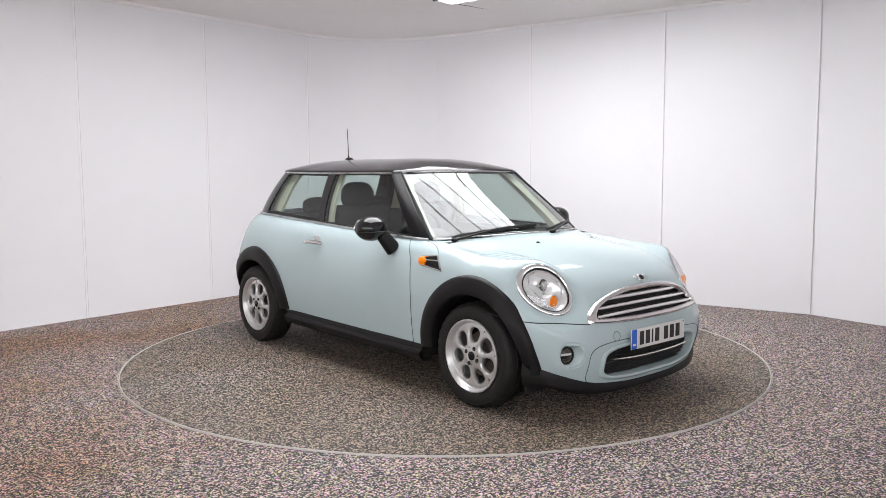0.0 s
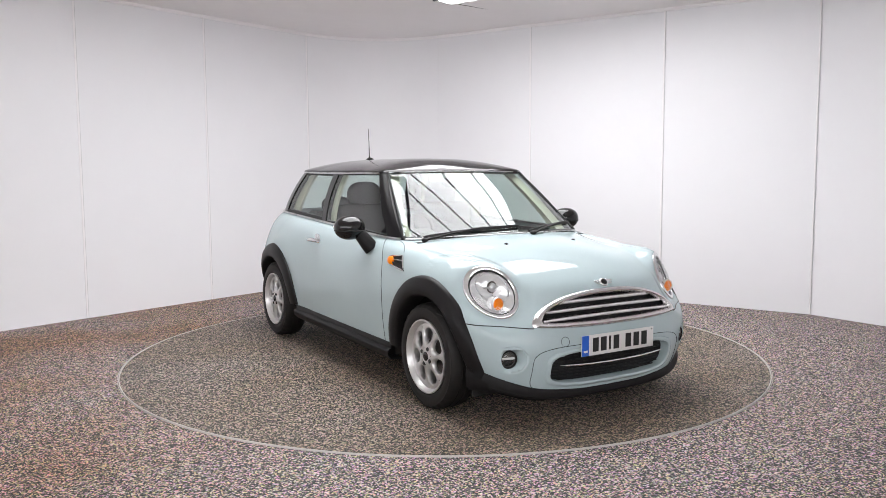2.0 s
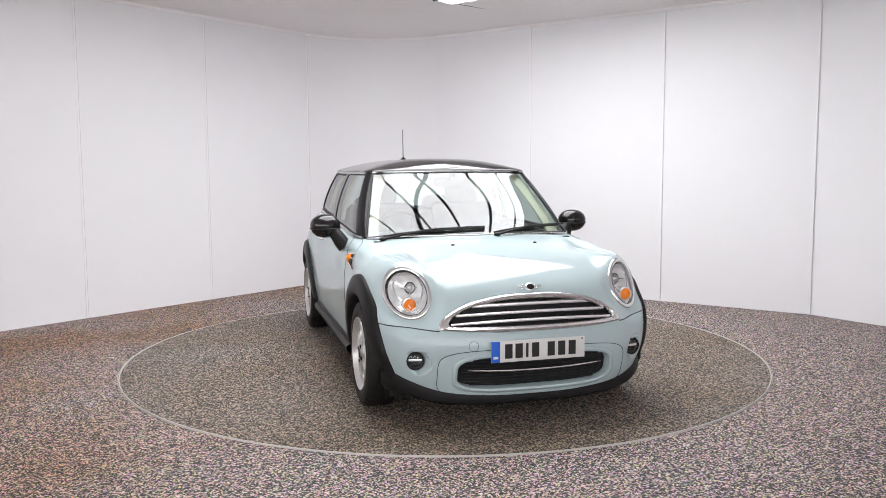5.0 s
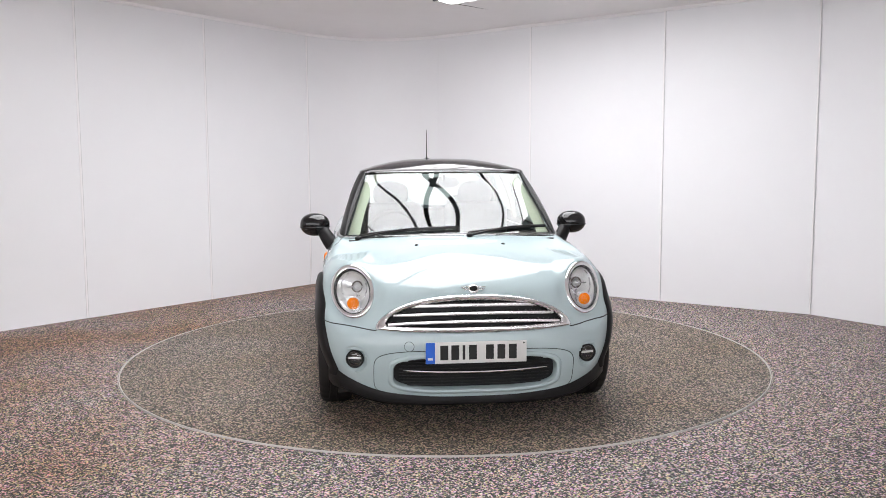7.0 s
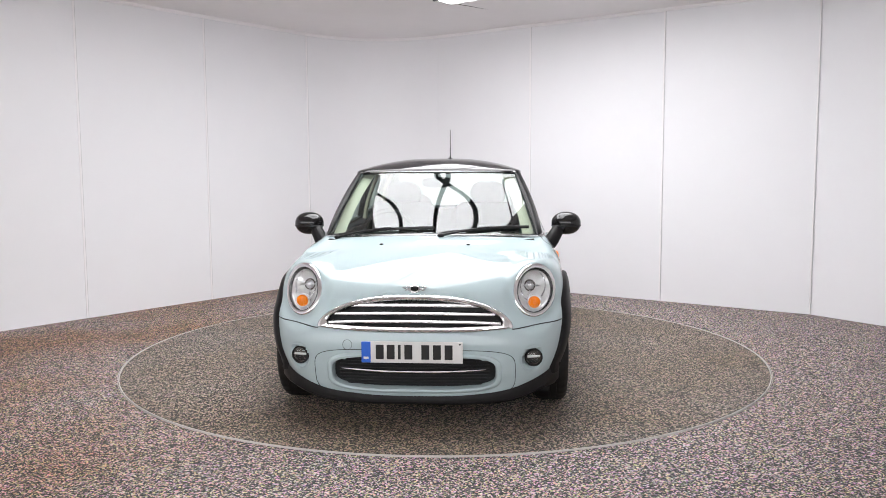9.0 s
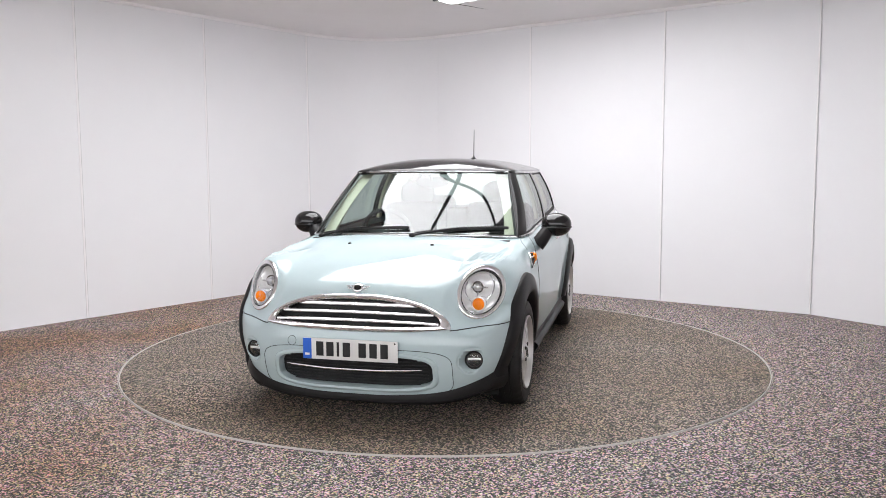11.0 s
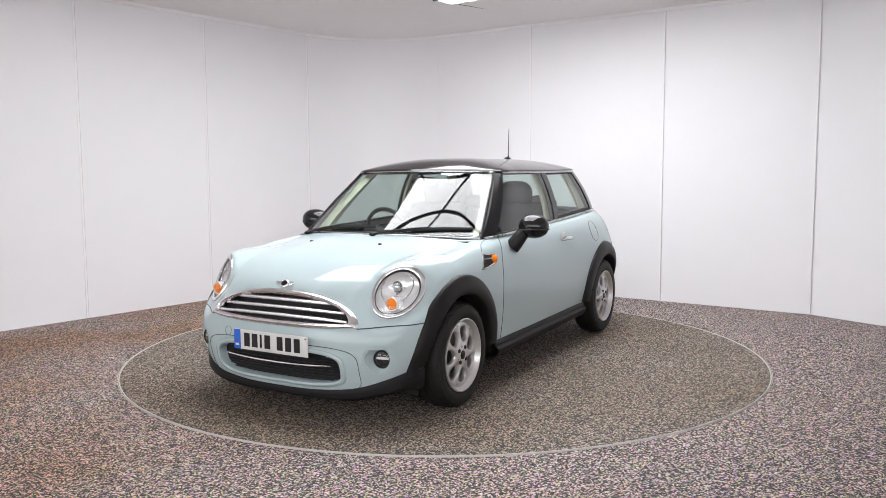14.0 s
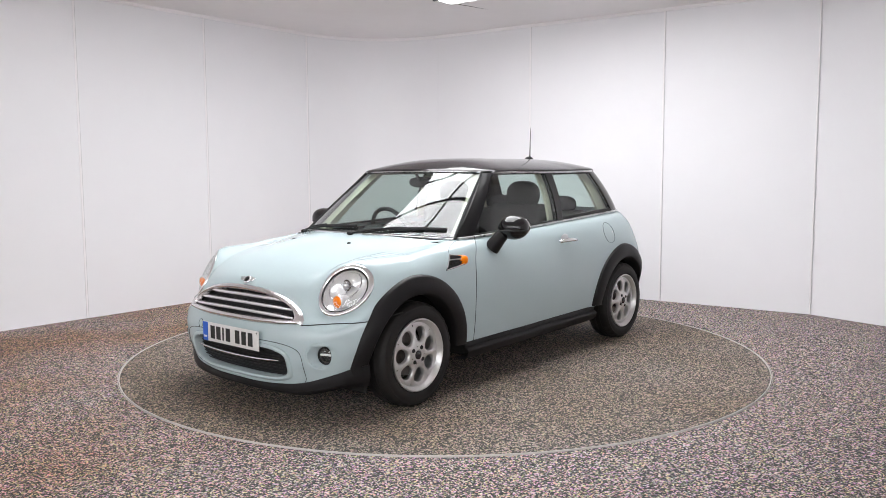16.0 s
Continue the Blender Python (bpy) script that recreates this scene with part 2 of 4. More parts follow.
def wall_piece(name, pts, label):
    rows = []
    n = len(pts)
    normals = []
    for i in range(n):
        d = (pts[min(i + 1, n - 1)] - pts[max(i - 1, 0)]).normalized()
        normals.append(Vector((-d.y, d.x)))
    for z, off in ((0, 0), (CEIL + 0.1, 0), (CEIL + 0.1, 0.12), (0, 0.12)):
        rows.append([(p.x + q.x * off, p.y + q.y * off, z) for p, q in zip(pts, normals)])
    v, f = loft(rows, False, True)
    f += [(0, n, 2 * n, 3 * n)]
    ob = new(name, tidy(mesh_of(name, v, f, WALL)))
    return tagged(ob, label, "wall", kind="structure")


wall_1 = wall_piece("wall_1", OUT[:2], "white smooth panelled studio wall")
wall_2 = wall_piece("wall_2", OUT[1:14], "white curved studio wall corner")
wall_3 = wall_piece("wall_3", OUT[13:15], "white smooth panelled studio wall")
wall_4 = wall_piece("wall_4", OUT[14:], "white smooth faceted studio wall")
# assumed wall out of view: closes the room, bounces light, carries the fill
wall_5 = wall_piece("wall_5", [OUT[-1], OUT[0]], "plain white unseen wall added behind the camera")


# added glow strips, unseen, on the wall behind the camera to fill the front
fill_panel_1 = tagged(new("fill_panel_1"), "wide glowing fill strips added behind the camera", "window", kind="structure")
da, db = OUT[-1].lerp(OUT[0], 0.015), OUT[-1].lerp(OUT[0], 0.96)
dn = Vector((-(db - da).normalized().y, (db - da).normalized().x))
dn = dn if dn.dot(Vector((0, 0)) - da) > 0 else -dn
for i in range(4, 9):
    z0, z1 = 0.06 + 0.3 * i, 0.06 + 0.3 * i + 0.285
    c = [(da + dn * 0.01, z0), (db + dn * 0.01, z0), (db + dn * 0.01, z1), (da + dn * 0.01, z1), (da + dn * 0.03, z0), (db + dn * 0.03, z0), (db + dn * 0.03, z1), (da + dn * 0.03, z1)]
    part("fill_strip", solid("fill_strip", ([(q.x, q.y, z) for q, z in c], [(0, 1, 2, 3), (7, 6, 5, 4), (0, 4, 5, 1), (1, 5, 6, 2), (2, 6, 7, 3), (3, 7, 4, 0)]), FILL_GLOW), fill_panel_1)


def strip(at, direction, parent, width=0.018):
    d = Vector(direction).normalized()
    nrm = Vector((d.y, -d.x))
    p = grown(at) + nrm * 0.002
    blk = box_mesh((width, 0.008, CEIL - 0.006), (0, 0, CEIL / 2), 0.002, 1)
    m = Matrix.Translation((p.x, p.y, 0)) @ Matrix.Rotation(math.atan2(d.y, d.x), 4, "Z")
    part("joint_strip", solid("joint_strip", moved(blk, m), JOINT), parent, "narrow white joint cover strip")
    # thin grey bar: the shadow along the strip's edge, put in as colour
    shade_bar = box_mesh((0.0035, 0.003, CEIL - 0.006), (width / 2 + 0.003, 0, CEIL / 2))
    part("joint_shade_line", solid("joint_shade_line", moved(shade_bar, m), JOINT_SHADE), parent, "fine grey painted shade line beside the strip")


LEFT, RIGHT = (0.616, 0.788), (0.818, -0.575)
for back in (1.078, 2.483, 3.85, 5.247, 6.643):
    strip(Vector((-0.923, 4.45)) - Vector(LEFT) * back, LEFT, wall_1)
for at in ((0.96, 3.13), (2.2, 2.254)):
    strip(at, RIGHT, wall_3)
strip((3.37, 1.43), (0.70, -0.72), wall_4, 0.014)


def coving():
    inner = [Vector(p) for p in OUT]
    rows = []
    n = len(inner)
    nrm = []
    for i in range(n):
        d = (inner[(i + 1) % n] - inner[(i - 1) % n]).normalized()
        nrm.append(Vector((d.y, -d.x)))
    for off, z in ((0.0, CEIL - 0.03), (0.012, CEIL - 0.028), (0.022, CEIL - 0.014), (0.024, CEIL + 0.002), (0.0, CEIL + 0.002)):
        rows.append([(p.x + q.x * off, p.y + q.y * off, z) for p, q in zip(inner, nrm)])
    ob = new("trim", skin("trim", rows, JOINT, True))
    tagged(ob, "thin white trim along the ceiling edge", "trim", kind="structure")


coving()


def flat_sheet(name, z, thick, mat, label, category):
    wide = [(p.x * 1.03, p.y * 1.03) for p in OUT]
    n = len(wide)
    v = [(x, y, z) for x, y in wide] + [(x, y, z + thick) for x, y in wide]
    f = [tuple(range(n)), tuple(range(n, 2 * n))[::-1]] + [(i, n + i, n + (i + 1) % n, (i + 1) % n) for i in range(n)]
    ob = new(name, tidy(mesh_of(name, v, f, mat, smooth=False)))
    return tagged(ob, label, category, kind="structure")


flat_sheet("floor", -0.1, 0.1, FLOOR, "speckled grey rubber granule studio floor", "floor")
flat_sheet("ceiling", CEIL, 0.12, CEILING, "plain white painted flat ceiling", "ceiling")

# crack in the ceiling paint beside the lit panel
crack = new("ceiling_crack", solid("ceiling_crack", tube([(*grown(p), CEIL - 0.0005) for p in ((0.152, 2.012), (0.25, 2.095), (0.34, 2.18), (0.437, 2.267))], lambda s: 0.004 * (1.15 - s), 6), SEAL))
tagged(crack, "thin dark crack in the white ceiling", "crack", kind="structure")

# ---- lit ceiling panel in a frame, aligned with the walls ----
E1, E2 = Vector((0.788, -0.616, 0)), Vector((0.597, 0.802, 0))
TABLE_AT = grown((0, 0)).to_3d()
PANEL_BOX = (-1.13, 1.14, -1.63, 1.62)
RIBS = ((-1.09, 0.014), (-0.347, 0.022), (0.259, 0.020), (0.838, 0.016), (1.338, 0.011))


def room_bar(u0, u1, v0, v1, z0, z1):
    c = [TABLE_AT + E1 * u + E2 * v for u, v in ((u0, v0), (u1, v0), (u1, v1), (u0, v1))]
    verts = [(p.x, p.y, z) for z in (z0, z1) for p in c]
    return verts, [(3, 2, 1, 0), (4, 5, 6, 7), (0, 1, 5, 4), (1, 2, 6, 5), (2, 3, 7, 6), (3, 0, 4, 7)]


light = thing("ceiling_light", "large lit white ceiling light panel with black ribs", "ceiling light")
u0, u1, v0, v1 = PANEL_BOX
part("diffuser", solid("diffuser", room_bar(u0, u1, v0, v1, CEIL - 0.006, CEIL + 0.02), PANEL), light, "glowing white diffuser")
for v, w in RIBS:
    part("rib", solid("rib", room_bar(u0, u1, v - w, v + w, CEIL - 0.024, CEIL - 0.007), RIB), light, "thin black rib")
lean = [(-0.161 - 0.248 * v, v) for v in (v0, 1.25)]
corners = [TABLE_AT + E1 * (u + d) + E2 * v for u, v, d in ((*lean[0], -0.028), (*lean[0], 0.028), (*lean[1], 0.028), (*lean[1], -0.028))]
part("cross_bar", solid("cross_bar", ([(p.x, p.y, z) for z in (CEIL - 0.05, CEIL - 0.025) for p in corners], room_bar(0, 1, 0, 1, 0, 1)[1]), RIB), light, "broad black cross bar")

# ---- turntable ----
TABLE_R = 2.273 * GROW
turntable = thing("turntable", "round grey granule turntable set flush in the floor", "turntable")
part("disc", solid("disc", moved(([(r * math.cos(t), r * math.sin(t), z) for r, z in ((TABLE_R - 0.012, 0.0), (TABLE_R - 0.012, 0.004)) for t in [2 * math.pi * q / 128 for q in range(128)]],
                            [tuple(range(128, 256))] + [(i, (i + 1) % 128, 128 + (i + 1) % 128, 128 + i) for i in range(128)]), Matrix()), TABLE), turntable)


def ring(r0, r1, top):
    """A flat ring with softened edges, lying level."""
    return moved(revolve([(r0, 0.0), (r0, top - 0.001), (r0 + 0.001, top), (r1 - 0.001, top), (r1, top - 0.001), (r1, 0.0)], 200), Matrix.Rotation(radians(90), 4, "X"))


part("rim", solid("rim", ring(TABLE_R - 0.0085, TABLE_R - 0.0015, 0.0062), RING), turntable, "thin pale metal edge ring")
surround = tagged(new("turntable_surround", solid("turntable_surround", moved(ring(TABLE_R + 0.0035, TABLE_R + 0.006, 0.0045), Matrix.Translation(TABLE_AT)), RING)), "thin fixed metal ring round the turntable", "floor trim", kind="structure")
GROUND = 0.004

# ---- the car: x forward, y to its left, from the middle of the wheelbase ----
car = thing("car", "pale ice-blue small hatchback with black roof on a turntable", "car")

# character lines of the lower body from the nose's middle round to the tail's middle
LINES = [
    [(1.865, 0, 0.16), (1.854, 0.28, 0.166), (1.8092, 0.5036, 0.192), (1.7296, 0.6558, 0.243), (1.5698, 0.7658, 0.296), (1.23, 0.8, 0.27), (0.93, 0.797, 0.275), (0.685, 0.795, 0.28), (0.1, 0.797, 0.285), (-0.64, 0.797, 0.3), (-1.234, 0.8, 0.3), (-1.58, 0.72, 0.3), (-1.74, 0.42, 0.3), (-1.78, 0, 0.3)],
    [(1.905, 0, 0.36), (1.895, 0.28, 0.36), (1.853, 0.514, 0.362), (1.774, 0.662, 0.365), (1.597, 0.787, 0.397), (1.234, 0.825, 0.42), (0.93, 0.815, 0.42), (0.687, 0.813, 0.42), (0.1, 0.817, 0.42), (-0.64, 0.817, 0.43), (-1.234, 0.825, 0.45), (-1.62, 0.75, 0.45), (-1.78, 0.43, 0.45), (-1.82, 0, 0.45)],
    [(1.885, 0, 0.505), (1.873, 0.28, 0.507), (1.8304, 0.5032, 0.515), (1.7502, 0.6546, 0.525), (1.5826, 0.7946, 0.535), (1.234, 0.832, 0.57), (0.93, 0.823, 0.56), (0.687, 0.82, 0.56), (0.1, 0.822, 0.56), (-0.635, 0.822, 0.57), (-1.234, 0.832, 0.6), (-1.63, 0.76, 0.58), (-1.78, 0.43, 0.58), (-1.82, 0, 0.58)],
    [(1.845, 0, 0.605), (1.828, 0.27, 0.607), (1.7764, 0.4812, 0.615), (1.6932, 0.6336, 0.622), (1.5466, 0.7736, 0.63), (1.234, 0.828, 0.67), (0.93, 0.82, 0.67), (0.682, 0.818, 0.67), (0.1, 0.818, 0.68), (-0.61, 0.818, 0.69), (-1.234, 0.828, 0.7), (-1.61, 0.75, 0.7), (-1.72, 0.43, 0.7), (-1.75, 0, 0.7)],
    [(1.797, 0, 0.705), (1.777, 0.26, 0.706), (1.71, 0.465, 0.715), (1.625, 0.62, 0.725), (1.51, 0.752, 0.735), (1.2, 0.805, 0.77), (0.93, 0.806, 0.78), (0.665, 0.8, 0.79), (0.1, 0.798, 0.795), (-0.585, 0.8, 0.8), (-1.21, 0.81, 0.8), (-1.58, 0.73, 0.8), (-1.69, 0.42, 0.8), (-1.72, 0, 0.8)],
    [(1.66, 0, 0.798), (1.64, 0.25, 0.797), (1.59, 0.45, 0.796), (1.525, 0.6, 0.8), (1.4, 0.7, 0.808), (1.13, 0.755, 0.845), (0.9, 0.775, 0.852), (0.63, 0.775, 0.862), (0.1, 0.768, 0.88), (-0.55, 0.77, 0.9), (-1.18, 0.77, 0.9), (-1.555, 0.69, 0.91), (-1.69, 0.41, 0.91), (-1.72, 0, 0.91)],
    [(1.29, 0, 0.9), (1.27, 0.24, 0.897), (1.21, 0.41, 0.881), (1.14, 0.53, 0.871), (1.05, 0.62, 0.869), (0.94, 0.69, 0.885), (0.81, 0.725, 0.892), (0.6, 0.745, 0.9), (0.1, 0.737, 0.922), (-0.51, 0.735, 0.945), (-1.1, 0.73, 0.963), (-1.495, 0.65, 0.985), (-1.66, 0.39, 1), (-1.69, 0, 1)],
    [(1, 0, 0.94), (0.98, 0.25, 0.936), (0.93, 0.43, 0.926), (0.875, 0.54, 0.918), (0.82, 0.615, 0.912), (0.755, 0.675, 0.911), (0.69, 0.705, 0.913), (0.585, 0.722, 0.917), (0.1, 0.712, 0.935), (-0.49, 0.702, 0.963), (-1.05, 0.69, 0.99), (-1.45, 0.63, 1.006), (-1.6, 0.37, 1.015), (-1.64, 0, 1.02)],
]
NC, NR = 16, 10


def body_net():
    rows = np.array([spline(l, NC, True) for l in LINES])
    cols = [spline(rows[:, i], NR) for i in range(rows.shape[1])]
    return np.ascontiguousarray(np.array(cols).transpose(1, 0, 2))


NET = body_net()
LAMP = (0.638, 0.694, 0.107, 0.124)


def lamp_at(y, z, off=0.0):
    """A point of the headlamp's slanting face."""
    dy, dz = abs(y) - 0.641, z - 0.69
    return Vector((1.638 - 0.74 * dy - 0.57 * dz - 2.2 * dy * dy - 0.6 * dz * dz, y, z)) + Vector((0.74, 0.52 * (1 if y > 0 else -1), 0.42)) * off


for q in NET.reshape(-1, 3):
    if q[0] > 1.2:
        e = math.hypot((q[1] - LAMP[0]) / LAMP[2], (q[2] - LAMP[1]) / LAMP[3])
        w = min(1.0, max(0.0, (1.75 - e) / 0.65))
        q[0] += (lamp_at(q[1], q[2]).x - q[0]) * w * w * (3 - 2 * w)
DU = np.gradient(NET, axis=1)
DV = np.gradient(NET, axis=0)
NRM = np.cross(DU, DV)
NRM /= np.linalg.norm(NRM, axis=2)[:, :, None]
if NRM[15, 8 * NC, 1] < 0:
    NRM = -NRM
NRM[:, 0, 1] = NRM[:, -1, 1] = 0
R_, C_ = NET.shape[:2]


def net_faces(r0, r1, c0, c1, skip):
    v, nn, f = [], [], []
    k = c1 - c0 + 1
    for r in range(r0, r1 + 1):
        for c in range(c0, c1 + 1):
            v.append(tuple(NET[r, c]))
            nn.append(tuple(NRM[r, c]))
    for r in range(r1 - r0):
        for c in range(k - 1):
            q = (r * k + c, r * k + c + 1, (r + 1) * k + c + 1, (r + 1) * k + c)
            mid = sum((Vector(v[i]) for i in q), Vector()) / 4
            if not skip(mid):
                a, b, d = (Vector(v[q[i]]) for i in (0, 1, 3))
                f.append(q if (b - a).cross(d - a).dot(Vector(nn[q[0]])) > 0 else q[::-1])
    return v, nn, f


FULL = net_faces(0, R_ - 1, 0, C_ - 1, lambda p: False)
SKIN_V = FULL[0] + [(x, -y, z) for x, y, z in FULL[0]]
SKIN_F = FULL[2] + [tuple(i + len(FULL[0]) for i in reversed(q)) for q in FULL[2]]
SKIN = BVHTree.FromPolygons(SKIN_V, SKIN_F)


def on_front(y, z, off=0.0):
    up = z
    p, n, _, _ = SKIN.ray_cast(Vector((4, y, up)), Vector((-1, 0, 0)))
    while p is None:
        up += 0.006
        p, n, _, _ = SKIN.ray_cast(Vector((4, y, up)), Vector((-1, 0, 0)))
    return Vector((p.x, p.y, z)) + n * off


def on_side(x, z, s=1, off=0.0):
    p, n, _, _ = SKIN.ray_cast(Vector((x, 4 * s, z)), Vector((0, -s, 0)))
    return p + n * off if p else None


def on_top(x, y, off=0.0):
    p, n, _, _ = SKIN.ray_cast(Vector((x, y, 4)), Vector((0, 0, -1)))
    return p + n * off


HUB_F, HUB_R = (1.234, 0.289), (-1.234, 0.293)
FOG = (0.630, 0.354, 0.046)


def grille_r(y, z):
    """Over 1 outside the radiator grille's outline."""
    a = min(1.0, abs(y) / 0.49)
    top = 0.535 + 0.142 * (1 - a ** 2.4) ** 0.62
    return max(abs(y) / 0.49, 1 + (z - top) * 8, 1 + (0.508 + 0.02 * a * a - z) * 8)


def intake_r(y, z):
    c = abs((z - 0.29) / 0.085)
    return (abs(y / 0.43) ** 4 + c ** 4) ** 0.25


def skip(p):
    if p.y > 0.45 and (math.hypot(p.x - HUB_F[0], p.z - HUB_F[1]) < 0.395 or math.hypot(p.x - HUB_R[0], p.z - HUB_R[1]) < 0.395):
        return True
    if p.x > 1.3:
        if math.hypot((p.y - LAMP[0]) / LAMP[2], (p.z - LAMP[1]) / LAMP[3]) < 1.02 or math.hypot(p.y - FOG[0], p.z - FOG[1]) < FOG[2] * 1.42:
            return True
        if grille_r(p.y, p.z) < 0.99 or intake_r(p.y, p.z) < 1.04:
            return True
    return False


def body_panel(name, r0, r1, c0, c1, sides, label=""):
    v, n, f = net_faces(r0, r1, c0, c1, skip)
    V, N, F = [], [], []
    for s in sides:
        k = len(V)
        V += [(x, y * s, z) for x, y, z in v]
        N += [(x, y * s, z) for x, y, z in n]
        F += [tuple(i + k for i in (q if s > 0 else q[::-1])) for q in f]
    me = mesh_of(name, V, F, PAINT, N)
    return part(name, me, car, label)


CREASE = 2 * NR
bumper = body_panel("front_bumper", 0, CREASE, 0, 5 * NC, (1, -1), "pale ice-blue painted front bumper")
bonnet = body_panel("bonnet", CREASE, R_ - 1, 0, 6 * NC, (1, -1), "pale ice-blue glossy curved bonnet")
doors = {}
for s in (1, -1):
    body_panel("front_wing", 0, CREASE, 5 * NC, 6 * NC, (s,))
    body_panel("front_wing", 0, R_ - 1, 6 * NC, 7 * NC, (s,))
    doors[s] = body_panel("door", 0, R_ - 1, 7 * NC, 9 * NC, (s,), "pale ice-blue painted door")
body_panel("rear_body", 0, R_ - 1, 9 * NC, C_ - 1, (1, -1), "pale ice-blue rear quarters and tail")


def seam(name, pts, parent=None, r=0.0021):
    part(name, solid(name, tube(pts, r, 6), SEAL), parent or car, "dark shut line")


for s in (1, -1):
    flip = lambda pts: [Vector((p[0], p[1] * s, p[2])) for p in pts]
    seam("door_seam", flip([NET[r, 7 * NC] for r in range(0, R_)]))
    seam("bonnet_seam", flip([NET[r, 6 * NC] for r in range(50, R_)]))
    seam("bonnet_seam", flip([NET[CREASE, c] for c in range(33, 75)]), r=0.003)

# black front lip below the bumper
lip_rows = []
for dz, dx, in ((0.004, 0.004), (-0.014, 0.011), (-0.034, 0.008), (-0.046, -0.015), (-0.042, -0.12)):
    row = []
    for c in range(0, int(4.0 * NC) + 1):
        p = Vector(NET[0, c])
        d = Vector((NRM[0, c][0], NRM[0, c][1], 0)).normalized()
        end = max(0.0, (c - 3.2 * NC) / (0.8 * NC))
        drop = dz if dz > 0 else dz * (1 + 1.1 * min(1, abs(p.y) / 0.75) ** 2) * (1 + 0.35 * end)
        row.append(p + d * dx + Vector((0, 0, drop)))
    lip_rows.append([Vector((q.x, -q.y, q.z)) for q in row[:0:-1]] + row)
part("front_lip", skin("front_lip", lip_rows, PLASTIC), car, "black textured plastic front lip")


def arch(hub, name, th0, th1, front):
    rows = []
    n = 56
    for i in range(n + 1):
        th = radians(lerp(th0, th1, i / n))
        ct, st = math.cos(th), math.sin(th)
        ro = 0.465 - (0.034 * max(0, ct) ** 1.3 if front else 0.016 * max(0, -ct) ** 1.3)
        ri = 0.352
        pts = []
        for k, (fr, lift) in enumerate(((0.0, -0.09), (0.0, 0.012), (0.04, 0.021), (0.12, 0.026), (0.5, 0.026), (0.85, 0.022), (0.96, 0.014), (1.0, -0.004))):
            r = lerp(ri, ro, fr)
            x, z = hub[0] + r * ct, hub[1] + r * st
            b = on_side(x, max(z, 0.285), 1)
            y = b.y if b else 0.7
            pts.append((x, y + lift, z))
        rows.append(pts)
    return loft(rows)


def wheel_well(hub):
    rows = []
    for y in (0.45, 0.725):
        rows.append([(hub[0] + 0.39 * math.cos(t), y, hub[1] + 0.39 * math.sin(t)) for t in [radians(-2 + 182 * q / 32) for q in range(33)]])
    v, f = loft(rows)
    c = len(v)
    v.append((hub[0], 0.45, hub[1]))
    f += [(c, i, i + 1) for i in range(32)]
    return v, f


for hub, name, a, b, fr in ((HUB_F, "front_arch_trim", -6, 181, True), (HUB_R, "rear_arch_trim", -1, 172, False)):
    for s in (1, -1):
        blk, well = arch(hub, name, a, b, fr), wheel_well(hub)
        if s < 0:
            blk, well = mirrored(blk), mirrored(well)
        part(name, solid(name, blk, PLASTIC), car, "black textured plastic wheel arch trim")
        part("wheel_well", solid("wheel_well", well, UNDER), car)

# sills and floor pan
for s in (1, -1):
    rows = []
    for x in np.linspace(0.775, -0.80, 17):
        t = (0.775 - x) / 1.575
        z = lerp(0.278, 0.303, t)
        rows.append([(x, y * s, z + dz) for y, dz in ((0.74, 0.03), (0.799, 0.004), (0.803, -0.004), (0.804, -0.026), (0.822, -0.034), (0.829, -0.046), (0.824, -0.072), (0.80, -0.098), (0.70, -0.105))])
    part("sill", skin("sill", rows, PLASTIC), car, "black plastic side sill")
pan = joined(box_mesh((3.0, 1.04, 0.12), (-0.1, 0, 0.2), 0.03), box_mesh((1.45, 1.5, 0.1), (0, 0, 0.235), 0.02), box_mesh((0.3, 1.0, 0.1), (1.5, 0, 0.2), 0.04), box_mesh((0.3, 1.2, 0.16), (-1.6, 0, 0.32), 0.04))
part("floor_pan", solid("floor_pan", pan, UNDER), car)
# exhaust-side brackets: small black deflectors ahead of the front wheels
for s in (1, -1):
    part("deflector", solid("deflector", box_mesh((0.02, 0.2, 0.075), (1.55, 0.62 * s, 0.155), 0.006), UNDER), car)


